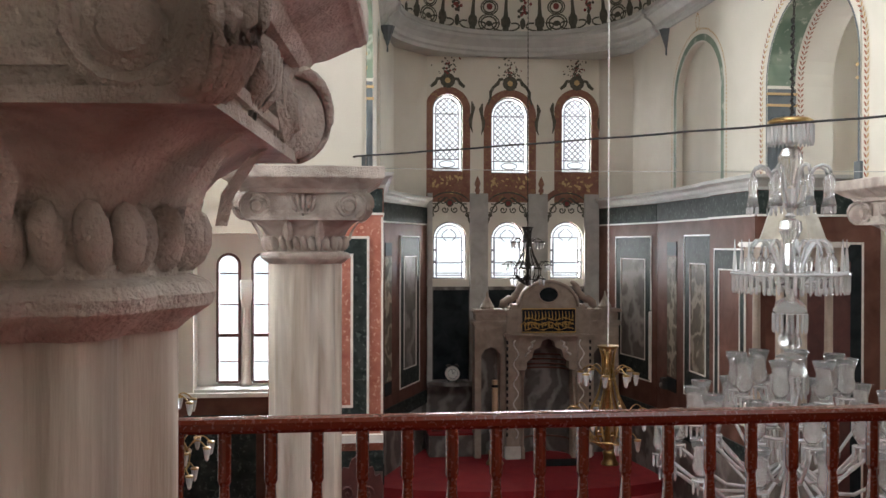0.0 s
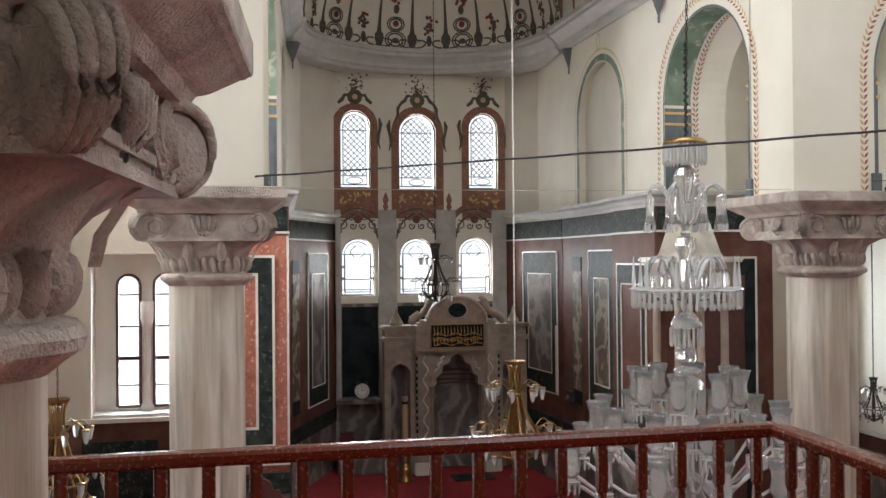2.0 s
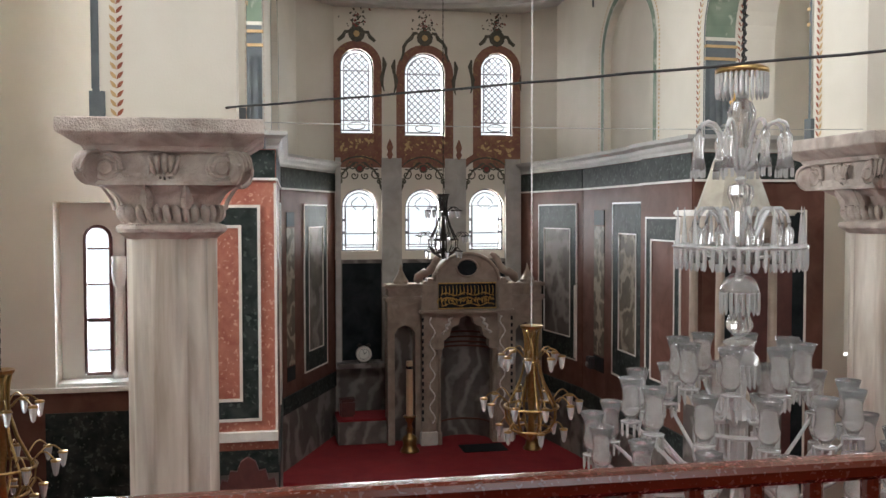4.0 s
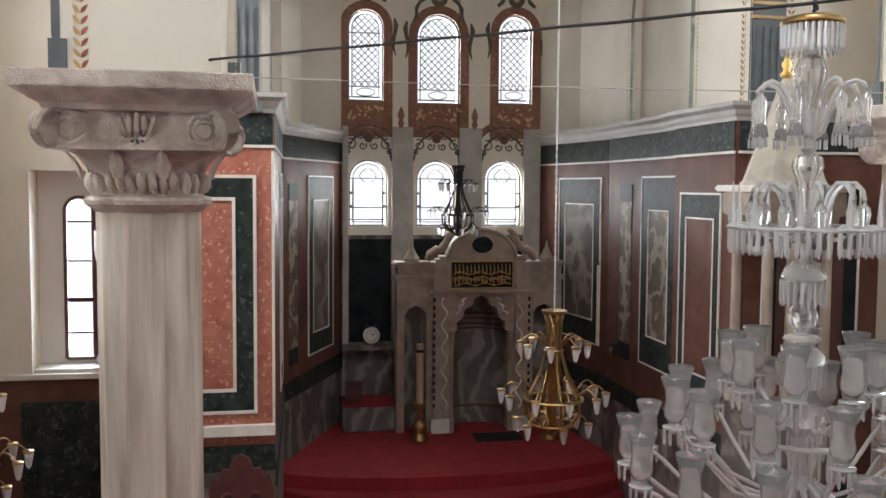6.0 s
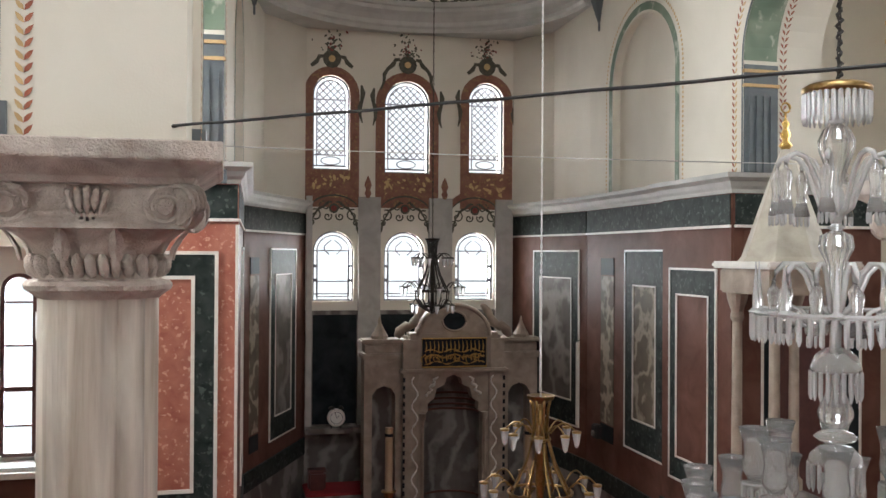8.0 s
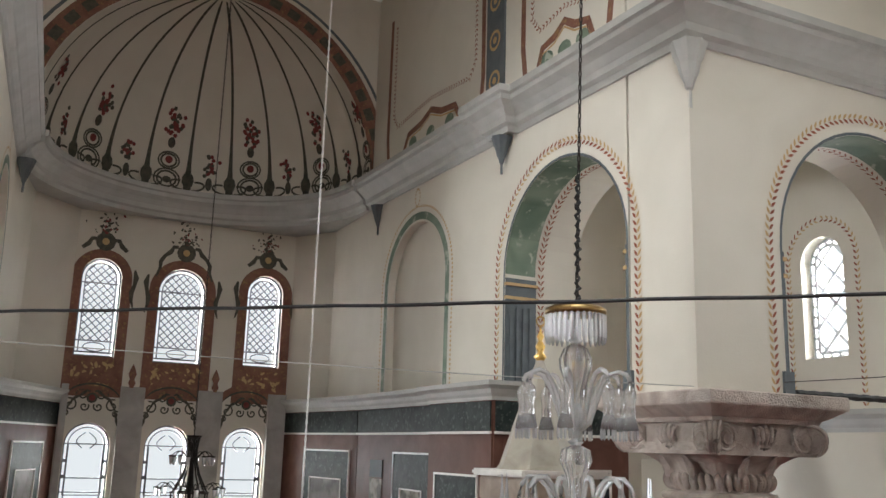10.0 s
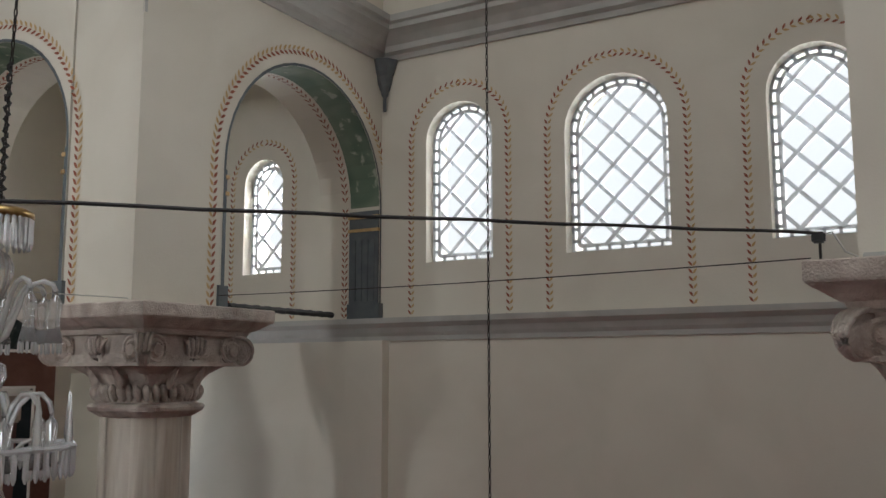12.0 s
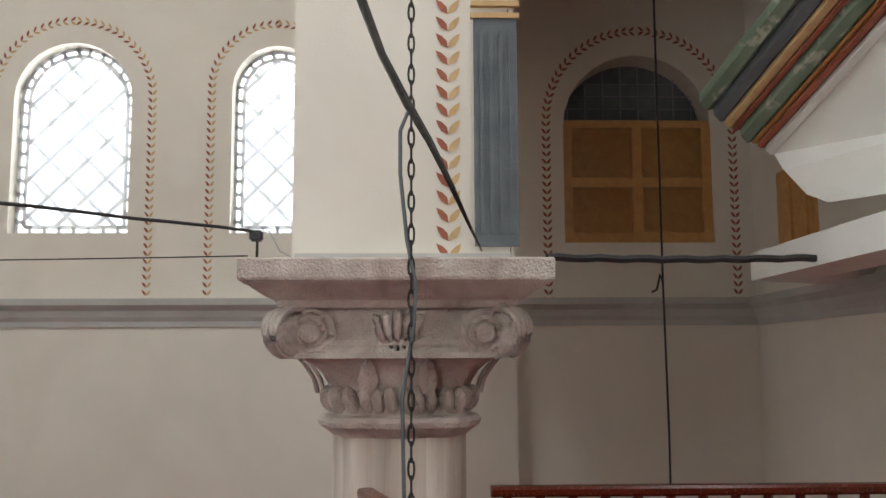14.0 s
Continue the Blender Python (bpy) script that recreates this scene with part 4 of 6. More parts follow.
part("pale_strip", ring((0.26, 1.50, 0.8, 4.87), (0.29, 1.47, 0.8, 4.84), -0.022, 0.0, m_sp), LINE, sp)
part("black_border", ring((0.29, 1.47, 0.8, 4.84), (0.45, 1.31, 0.8, 4.6), -0.014, 0.0, m_sp), BLACKM, sp)
part("door_leaf", slab(rect(0.45, 1.31, 0.3, 4.6), [], -0.004, 0.0, m_sp), FRAMEW, sp, "dark brown wooden door")
npn = facet("marble_front_north", (-2.58, 6.2), (-4.13, 6.2), [], "red marble front with nested white, green and red borders", base=REDM, skirt=1.75)
m_np = wall_frame((-2.58, 6.2), (-4.13, 6.2))
part("outer_strip", ring((0.19, 1.36, 2.36, 4.94), (0.225, 1.325, 2.395, 4.905), -0.022, 0.0, m_np), LINE, npn)
part("panel_frame", ring((0.225, 1.325, 2.395, 4.905), (0.41, 1.14, 2.60, 4.70), -0.012, 0.0, m_np), GREEN, npn, "dark green marble frame")
part("inner_strip", ring((0.41, 1.14, 2.60, 4.70), (0.445, 1.105, 2.635, 4.665), -0.022, 0.0, m_np), LINE, npn)
part("base_moulding", slab(rect(0, 1.55, 2.13, 2.24), [], -0.09, 0.0, m_np), LINE, npn, "white base moulding")
part("side_strip", slab(rect(0.0, 0.03, 2.24, 5.2), [], -0.022, 0.0, m_np), LINE, npn)
ledge([(2.3, AP_Y, 5.6), (2.67, 10.11, 5.6), (2.65, 7.41, 5.6), (2.56, 7.40, 5.6), (2.56, 5.8, 5.6), (4.4, 5.8, 5.6)], "marble_ledge_south")
ledge([(-4.13, 6.2, 5.6), (-2.58, 6.2, 5.6), (-2.46, 10.19, 5.6), (-1.38, AP_Y, 5.6)], "marble_ledge_north")

# middle of the apse: pilasters, black panels, sill, frescoes
am = structure("apse_marble", slab(rect(0, 3.68, 0, 3.95), [], -0.05, 0.0, m_a), GREYM, "grey veined marble lining below the apse windows", "wall")
for a, b in ((-1.25, -0.50), (-0.08, 0.74), (1.19, 1.95)):
    part("black_panel", slab(rect(2.3 - b, 2.3 - a, 2.02, 3.88), [], -0.06, -0.05, m_a), BLACKM, am, "black marble panel")
for a, b in ((-1.37, -1.27), (-0.48, -0.10), (0.76, 1.17), (1.97, 2.28)):
    part("pilaster", slab(rect(2.3 - b, 2.3 - a, 1.98, 5.9), [], -0.10, 0.0, m_a), PALE, am, "pale grey pilaster between the windows")
part("sill", slab(rect(0.0, 3.68, 1.90, 1.99), [], -0.32, 0.0, m_a), GREYM, am, "marble window sill")


def leaded_window(n, box4, m, label, grid):
    """A leaded window: outer frame, coloured border strips and either diamonds or plain lights."""
    u0, u1, v0, top = box4
    bm = bmesh.new()
    for k, ins in enumerate((0.01, 0.075)):
        loop = arch_loop(u0 + ins, u1 - ins, v0 + ins, top - ins, 18)
        for p, q in zip(loop, loop[1:] + loop[:1]):
            bar(bm, p, q, 0.035 if k == 0 else 0.02, m, 0.10, 0.13)
    h = top - v0
    sp2 = top - (u1 - u0) / 2
    if grid:
        lattice(bm, (u0 + 0.075, u1 - 0.075, v0 + h * 0.16, top - 0.075), m, 0.10, 0.12, 0.125, 0.018)
        for f in (0.045, 0.16, 0.75):
            bar(bm, (u0, v0 + h * f), (u1, v0 + h * f), 0.022, m, 0.10, 0.13)
        c = (u0 + u1) / 2
        loop = [(c + 0.17 * math.cos(k * math.pi / 8), v0 + h * 0.10 + 0.07 * math.sin(k * math.pi / 8)) for k in range(16)]
        for p, q in zip(loop, loop[1:] + loop[:1]):
            bar(bm, p, q, 0.018, m, 0.10, 0.12)
    else:
        for f in (0.1, 0.28, 0.72):
            bar(bm, (u0, v0 + h * f), (u1, v0 + h * f), 0.020, m, 0.10, 0.12)
        for f in (0.12, 0.88):
            bar(bm, (u0 + (u1 - u0) * f, v0), (u0 + (u1 - u0) * f, sp2), 0.02, m, 0.10, 0.12)
        for f in (0.3, 0.5):
            for s2 in (0.06, 0.94):
                bar(bm, (u0 + (u1 - u0) * (s2 - 0.06), v0 + h * f), (u0 + (u1 - u0) * (s2 + 0.06), v0 + h * f), 0.05, m, 0.10, 0.12)
        for sd in (-1, 1):
            pts = [((u0 + u1) / 2 + sd * (0.06 + 0.09 * math.sin(k * 0.5)), sp2 - 0.05 + k * 0.035) for k in range(8)]
            for p, q in zip(pts, pts[1:]):
                bar(bm, p, q, 0.018, m, 0.10, 0.12)
    ob = structure("window_%d" % n, bm, LEAD, label, "window")
    return ob


for k, (a, b, z0, z1) in enumerate(UPPER):
    wn_ += 1
    leaded_window(wn_, (2.3 - b, 2.3 - a, z0, z1), m_a, "tall round-headed leaded window with diamond panes", True)
    c = 2.3 - (a + b) / 2
    hw = (b - a) / 2
    bm = bmesh.new()
    sheet(bm, arch_loop(c - hw - 0.16, c + hw + 0.16, 5.72, z1 + 0.15, 18), [arch_loop(c - hw, c + hw, z0, z1, 18)], -0.012, -0.001, m_a)
    fr = structure("window_fresco", bm, FRESCO, "red-brown painted surround with a flower vase above a window", "wall painting")
    bm, fl, gl = bmesh.new(), bmesh.new(), bmesh.new()
    rr = random.Random(k)
    blot(bm, c, z1 + 0.28, 0.16, m_a, -0.014, 12, 1.0)
    blot(gl, c, z1 + 0.28, 0.06, m_a, -0.017, 10)
    for sd in (-1, 1):
        pts = [(c + sd * (0.14 + 0.05 * j + 0.03 * math.sin(j * 1.7)), z1 + 0.32 - 0.011 * j * j + (0.05 if k == 1 else 0)) for j in range(8 if k == 1 else 5)]
        ribbon(bm, pts, [0.05, 0.07, 0.06, 0.08, 0.06, 0.07, 0.05, 0.03][:len(pts)], m_a, -0.014)
        pts = [(c + sd * (hw + 0.19 + 0.03 * math.sin(j * 1.4)), z1 - 0.15 - j * 0.13) for j in range(6)]
        ribbon(bm, pts, [0.03, 0.09, 0.06, 0.08, 0.05, 0.02], m_a, -0.014)
    for j in range(70):
        r2, a2 = abs(rr.gauss(0, 0.16)), rr.uniform(0, math.pi)
        blot(fl if j % 4 == 0 else bm, c + r2 * 0.8 * math.cos(a2), z1 + 0.42 + 1.5 * r2 * math.sin(a2), rr.uniform(0.015, 0.035), m_a, -0.016 - 0.0001 * j, 6, 0.6, rr.uniform(0, 3))
    for j in range(26):
        blot(gl, c + rr.uniform(-hw, hw), z0 - rr.uniform(0.1, 0.45), rr.uniform(0.02, 0.06), m_a, -0.0145 - 0.0001 * j, 7, 0.5, rr.uniform(0, 3))
    part("vase_and_leaves", bm, FRESCODARK, fr)
    part("flowers", fl, VASERED, fr)
    part("gold_scrolls", gl, LEAFGOLD, fr)
for k, (a, b, z0, z1) in enumerate(LOWER):
    wn_ += 1
    leaded_window(wn_, (2.3 - b, 2.3 - a, z0, z1), m_a, "round-headed leaded window with pale coloured border panes", False)
    c, hw = 2.3 - (a + b) / 2, (b - a) / 2
    bm = bmesh.new()
    wide = hw + 0.17
    pts = [(c + wide * math.cos(math.pi * j / 18), 5.56 + 0.44 * math.sin(math.pi * j / 18)) for j in range(19)]
    ribbon(bm, pts, 0.10, m_a, -0.03)
    ob = structure("arch_moulding_painting", bm, FRESCO, "brown painted arch and carved scrolls above a window", "wall painting")
    # dark ribbon below the arch, painted in as the moulding's shadow
    bm = bmesh.new()
    ribbon(bm, [(u2, v2 - 0.075) for u2, v2 in pts], 0.03, m_a, -0.026)
    part("arch_shadow_line", bm, FRESCODARK, ob)
    bm = bmesh.new()
    for sd in (-1, 1):
        for su, sv, r0, turn0 in ((0.14, 5.74, 0.10, 0.0), (0.30, 5.58, 0.11, 1.2), (0.10, 5.56, 0.075, 2.6), (0.36, 5.45, 0.06, 0.5)):
            spiral = [(c + sd * (su * (hw / 0.33) + r0 * (1 - j / 17) * math.cos(turn0 + j * 0.55)), sv + r0 * (1 - j / 17) * math.sin(turn0 + j * 0.55)) for j in range(15)]
            ribbon(bm, spiral, 0.026, m_a, -0.012)
        ribbon(bm, [(c + sd * (0.03 + 0.05 * j), 5.80 - 0.006 * j * j + 0.02 * math.sin(j * 1.6)) for j in range(8)], [0.02, 0.04, 0.05, 0.03, 0.05, 0.04, 0.03, 0.02], m_a, -0.014)
        ribbon(bm, [(c + sd * (hw + 0.02 + 0.012 * j), 5.50 - 0.05 * j) for j in range(6)], [0.02, 0.05, 0.03, 0.05, 0.03, 0.01], m_a, -0.014)
    blot(bm, c, 5.70, 0.085, m_a, -0.016, 12)
    part("scrolls", bm, FRESCODARK, ob)
    bm = bmesh.new()
    blot(bm, c, 5.70, 0.05, m_a, -0.02, 12)
    part("medallion", bm, VASERED, ob)

for u2 in (2.3 + 0.33, 2.3 - 1.02):
    bm = bmesh.new()
    ribbon(bm, [(u2, 5.88), (u2, 5.96), (u2, 6.02), (u2, 6.10), (u2, 6.18), (u2, 6.26)], [0.05, 0.12, 0.07, 0.13, 0.08, 0.01], m_a, -0.13)
    structure("bud_painting", bm, FRESCO, "small brown painted bud on a pilaster between windows", "wall painting")

# ---- mihrab ----
mi = thing("mihrab", "carved brown stone prayer niche with gilt calligraphy panel in the apse", "mihrab", (0.935, 11.53, 0.6))
FW = Matrix(((1, 0, 0, 0), (0, 0, 1, 0), (0, 1, 0, 0), (0, 0, 0, 1)))
trefoil = [(-0.49, 0), (0.49, 0), (0.49, 1.72), (0.42, 1.78), (0.43, 1.9), (0.32, 1.98), (0.28, 2.14), (0.15, 2.2), (0.12, 2.31), (0, 2.36), (-0.12, 2.31), (-0.15, 2.2), (-0.28, 2.14), (-0.32, 1.98), (-0.43, 1.9), (-0.42, 1.78), (-0.49, 1.72)]
part("front", slab([(-0.80, 0), (-0.49, 0)] + trefoil[2:][::-1] + [(0.49, 0), (0.80, 0), (0.80, 3.0), (-0.80, 3.0)], [], 0.0, 0.22, FW), MIHRAB, mi)
bm = bmesh.new()
prev = None
for k in range(17):
    a = math.pi * k / 16
    cur = [bm.verts.new((0.49 * math.cos(a), 0.2 + 0.42 * math.sin(a), z)) for z in (0.0, 1.7)] + [bm.verts.new((0.36 * math.cos(a), 0.2 + 0.30 * math.sin(a), 2.1)), bm.verts.new((0, 0.2, 2.4))]
    if prev:
        for j in range(3):
            bm.faces.new((prev[j], cur[j], cur[j + 1], prev[j + 1]))
    prev = cur
part("niche", bm, GREYM, mi, "grey marble niche with stepped dark hood")
for z in (1.72, 1.80, 1.90, 2.0):
    part("hood_band", tube([(0.475 * (1 - (z - 1.7) * 0.6) * math.cos(math.pi * k / 12), 0.2 + 0.40 * (1 - (z - 1.7) * 0.6) * math.sin(math.pi * k / 12), z) for k in range(13)], 0.02, 6), ROSE, mi)
part("niche_band", tube([(0.475 * math.cos(math.pi * k / 12), 0.2 + 0.40 * math.sin(math.pi * k / 12), 0.32) for k in range(13)], 0.018, 6), ROSE, mi)
for sd in (-1, 1):
    part("pilaster", box(sd * 0.72 - 0.13, sd * 0.72 + 0.13, -0.08, 0.0, 0, 2.95, 0.015), MIHRAB, mi)
    part("pilaster_base", box(sd * 0.72 - 0.16, sd * 0.72 + 0.16, -0.12, 0.0, 0, 0.25, 0.015), LINE, mi)
    for k in range(16):
        part("inlay", box(sd * 0.835 - 0.018, sd * 0.835 + 0.018, -0.092, -0.078, 0.45 + k * 0.13, 0.52 + k * 0.13), BLACKM, mi)
    part("slim_column", lathe([(0.05, 0), (0.05, 0.2), (0.028, 0.24), (0.026, 1.6), (0.05, 1.66), (0.06, 1.75)], 12, None, (sd * 0.52, -0.05, 0)), MIHRAB, mi)
    wing = part("side_wing", slab([(-0.32, 0), (-0.19, 0), (-0.19, 2.05), (-0.12, 2.15), (0, 2.2), (0.12, 2.15), (0.19, 2.05), (0.19, 0), (0.32, 0), (0.32, 2.62), (-0.32, 2.62)], [], 0.05, 0.4, FW @ Matrix.Translation((sd * 1.14, 0, 0))), MIHRAB, mi)
    part("wing_back", box(sd * 1.14 - 0.2, sd * 1.14 + 0.2, 0.38, 0.42, 0, 2.3), GREYM, wing)
    part("wing_cornice", box(sd * 1.14 - 0.36, sd * 1.14 + 0.36, -0.02, 0.42, 2.62, 2.72, 0.02), MIHRAB, wing)
    part("wing_frieze", box(sd * 1.14 - 0.31, sd * 1.14 + 0.31, 0.03, 0.4, 2.72, 2.88, 0.02), MIHRAB, wing)
    part("wing_cornice", box(sd * 1.14 - 0.37, sd * 1.14 + 0.37, -0.03, 0.42, 2.88, 2.95, 0.02), MIHRAB, wing)
    part("turret", lathe([(0.13, 2.95), (0.14, 3.0), (0.09, 3.08), (0.03, 3.2), (0.012, 3.3)], 10, None, (sd * 1.2, 0.15, 0)), MIHRAB, wing)
    bm = bmesh.new()
    tube([(sd * (0.95 - 0.055 * j), -0.02, 2.98 + 0.055 * j + 0.05 * math.sin(j)) for j in range(10)], [0.05, 0.09, 0.07, 0.09, 0.06, 0.08, 0.06, 0.07, 0.05, 0.03], 8, bm)
    part("side_scroll", bm, MIHRAB, mi, "", True)
    part("carved_vine", tube([(sd * 0.66 + 0.05 * math.sin(k * 0.8), -0.085, 0.4 + k * 0.05) for k in range(40)], 0.016, 6), LINE, mi, "", True)
    part("carved_spray", tube([(sd * (0.44 + 0.03 * math.sin(k * 1.3) - 0.012 * k), -0.01, 2.02 + 0.024 * k) for k in range(14)], [0.02, 0.03, 0.025] * 4 + [0.02, 0.01], 6), LINE, mi, "", True)
part("cornice", box(-0.9, 0.9, -0.13, 0.25, 2.40, 2.47, 0.02), MIHRAB, mi)
part("attic", box(-0.74, 0.74, -0.05, 0.25, 2.47, 3.05, 0.01), MIHRAB, mi)
part("crest", slab([(0.62 * math.cos(math.pi * k / 16), 3.0 + 0.52 * math.sin(math.pi * k / 16)) for k in range(17)], [], -0.04, 0.2, FW), MIHRAB, mi)
part("crest_rim", tube([(0.60 * math.cos(math.pi * k / 16), -0.05, 3.0 + 0.5 * math.sin(math.pi * k / 16)) for k in range(17)], 0.035, 8), MIHRAB, mi, "", True)
bm = bmesh.new()
blot(bm, 0, 3.24, 0.19, FW, -0.05, 20, 0.8)
part("oval_plaque", bm, BLACKM, mi, "dark oval plaque")
part("oval_rim", tube([(0.2 * math.cos(k * math.pi / 12), -0.05, 3.24 + 0.16 * math.sin(k * math.pi / 12)) for k in range(24)], 0.02, 6, None, True), MIHRAB, mi)
part("plaque", box(-0.53, 0.53, -0.075, -0.05, 2.51, 2.95), BLACKM, mi, "black plaque with gilt calligraphy")
part("plaque_frame", tube([(-0.54, -0.07, 2.50), (0.54, -0.07, 2.50), (0.54, -0.07, 2.96), (-0.54, -0.07, 2.96)], 0.014, 6, None, True), GILT, mi)
rr = random.Random(11)
bm = bmesh.new()
for k in range(15):
    u = -0.48 + k * 0.068
    ribbon(bm, [(u, 2.74), (u + 0.012, 2.82), (u, 2.92)], [0.014, 0.022, 0.008], FW, -0.079)
    ribbon(bm, [(u - 0.03 + 0.05 * math.cos(a * 0.6), 2.62 + rr.uniform(-0.03, 0.06) + 0.04 * math.sin(a * 0.6)) for a in range(8)], 0.018, FW, -0.080)
for v in (2.57, 2.68, 2.76):
    ribbon(bm, [(-0.5 + j * 0.05, v + 0.025 * math.sin(j * 0.9 + v * 9)) for j in range(21)], [0.008 + 0.012 * (j % 3) for j in range(21)], FW, -0.081)
part("gilt_inscription", bm, GILT, mi, "gilt strokes")
tagged(part("prayer_mat", box(0.73, 1.53, 10.8, 11.32, 0.602, 0.615), BLACKM), "small dark mat lying before the prayer niche", "mat")

# ---- things in the apse ----
def candlestick(at, label):
    c = thing("candlestick", label, "candlestick", at, "mihrab candlesticks")
    part("base", lathe([(0.17, 0), (0.17, 0.03), (0.13, 0.08), (0.12, 0.16), (0.14, 0.24), (0.10, 0.28), (0.05, 0.31), (0.045, 0.36), (0.07, 0.40), (0.04, 0.45), (0.045, 0.52), (0.08, 0.56), (0.075, 0.60), (0.12, 0.62), (0.12, 0.64)], 20), BRASS, c, "polished brass base", True)
    candle = part("candle", lathe([(0.062, 0.64), (0.062, 1.62)], 16), WAX, c, "thick tan candle")
    part("band", lathe([(0.065, 1.48), (0.065, 1.53)], 16), BLACKM, candle)
    return c


candlestick((-0.2, 11.1, 0.6), "brass candlestick with a thick tan candle beside the niche")
candlestick((2.0, 10.85, 0.6), "brass candlestick with a thick tan candle beside the niche")
ck = thing("clock", "round pale clock with bells standing on the marble sill", "clock", (-0.87, 12.42, 1.99))
part("case", (lambda b: (bmesh.ops.transform(b, matrix=Matrix.Translation((0, 0, 0.18)) @ Matrix.Rotation(math.pi / 2, 4, "X"), verts=b.verts), b)[1])(lathe([(0.13, -0.05), (0.15, -0.03), (0.15, 0.03), (0.14, 0.05)], 24)), LINE, ck)
bm = bmesh.new()
blot(bm, 0, 0.18, 0.115, FW, -0.056, 24)
part("dial", bm, WHITE, ck, "white dial")
bm = bmesh.new()
ribbon(bm, [(0, 0.18), (0.05, 0.22)], 0.01, FW, -0.06)
ribbon(bm, [(0, 0.18), (-0.02, 0.27)], 0.008, FW, -0.06)
part("pointers", bm, CABLE, ck)
part("dial_ring", tube([(0.1 * math.cos(k * math.pi / 8), -0.057, 0.18 + 0.1 * math.sin(k * math.pi / 8)) for k in range(16)], 0.004, 5, None, True), CABLE, ck)
for sd in (-1, 1):
    part("bell", lathe([(0.05, 0), (0.045, 0.03), (0.02, 0.05)], 12, None, (sd * 0.08, 0, 0.32)), IRON, ck)
    part("foot", lathe([(0.012, 0), (0.012, 0.06)], 8, None, (sd * 0.08, 0, 0)), IRON, ck)
bn = thing("preacher_seat", "low marble bench with red carpet beside the niche", "bench", (-0.92, 12.15, 0.6))
part("base", box(-0.5, 0.55, -0.4, 0.4, 0, 0.42, 0.015), GREYM, bn)
part("cushion", box(-0.5, 0.55, -0.38, 0.4, 0.42, 0.46, 0.015), CARPET, bn, "red carpet top")
bx = thing("book_box", "dark leather box standing on the red bench", "box", (-1.22, 12.1, 1.06))
part("body", box(-0.14, 0.14, -0.1, 0.1, 0, 0.30, 0.03), FRAMEW, bx)
part("lid", box(-0.15, 0.15, -0.11, 0.11, 0.30, 0.34, 0.015), FRAMEW, bx)

rod = thing("hanging_rod", "pale rod hanging on the green framed marble panel", "rod", (2.605, 10.32, 2.30))
part("shaft", lathe([(0.022, 0.0), (0.026, 0.02), (0.026, 1.26), (0.018, 1.28)], 10), LINE, rod)
part("hook", tube([(0.0, 0.0, 1.27), (0.02, 0.0, 1.31), (0.05, 0.0, 1.30)], 0.008, 6), IRON, rod)
dv = thing("wall_device", "small black box with a cable fixed to the marble wall", "box", (2.605, 9.55, 2.25))
part("case", box(-0.05, 0.06, -0.09, 0.09, 0, 0.20, 0.015), CABLE, dv)
part("lens", (lambda q: (bmesh.ops.transform(q, matrix=Matrix.Translation((-0.05, 0, 0.07)) @ Matrix.Rotation(-math.pi / 2, 4, "Y"), verts=q.verts), q)[1])(lathe([(0.045, 0.0), (0.045, 0.02), (0.03, 0.03)], 14)), GREYM, dv, "pale round front")

# carved seat beside the red marble front
cs = thing("carved_chair", "tall dark carved wooden chair with scalloped crest by red marble", "chair", (-2.93, 5.45, 0))
cs.scale = (0.82, 1, 1.24)
crest = [(-0.36, 0.9), (0.36, 0.9), (0.40, 1.36), (0.36, 1.46), (0.28, 1.44), (0.24, 1.54), (0.15, 1.53), (0.10, 1.62), (0.0, 1.66), (-0.10, 1.62), (-0.15, 1.53), (-0.24, 1.54), (-0.28, 1.44), (-0.36, 1.46), (-0.40, 1.36)]
CHAIRM = Matrix(((1, 0, 0, 0), (0, 0, 1, 0.22), (0, 1, 0, 0), (0, 0, 0, 1)))
part("backrest", slab(crest, [], 0.0, 0.06, CHAIRM), FRAMEW, cs, "scalloped carved backrest")
for sx in (-1, 1):
    part("carved_scroll", tube([(sx * (0.16 + 0.10 * (1 - j / 16) * math.cos(j * 0.6)), 0.20, 1.25 + 0.10 * (1 - j / 16) * math.sin(j * 0.6)) for j in range(15)], 0.018, 6), FRAMEW, cs, "", True)
    part("arm", tube([(sx * 0.36, 0.22, 0.72), (sx * 0.38, 0.0, 0.74), (sx * 0.38, -0.22, 0.70)], 0.03, 8), FRAMEW, cs)
    for y in (-0.24, 0.24):
        part("leg", lathe([(0.03, 0), (0.04, 0.05), (0.025, 0.2), (0.035, 0.35), (0.035, 0.95 if y > 0 else 0.71)], 10, None, (sx * 0.35, y, 0)), FRAMEW, cs)
part("seat", box(-0.38, 0.38, -0.28, 0.26, 0.40, 0.47, 0.015), CARPET, cs, "red cushioned seat")

# ---- minbar ----
mn = thing("minbar", "marble pulpit with a pale conical hood and gilt finial", "pulpit", (2.74, 5.12, 0))
part("base", box(-0.42, 0.42, -0.42, 0.42, 0, 2.5, 0.02), GREYM, mn)
for sx in (-1, 1):
    for sy in (-1, 1):
        part("post", lathe([(0.09, 2.5), (0.09, 2.6), (0.055, 2.64), (0.05, 4.25), (0.07, 4.3), (0.06, 4.36), (0.10, 4.48), (0.11, 4.55)], 14, None, (sx * 0.33, sy * 0.33, 0)), MIHRAB, mn, "slim brown stone post")
part("canopy", box(-0.46, 0.46, -0.46, 0.46, 4.55, 4.80, 0.02), MIHRAB, mn)
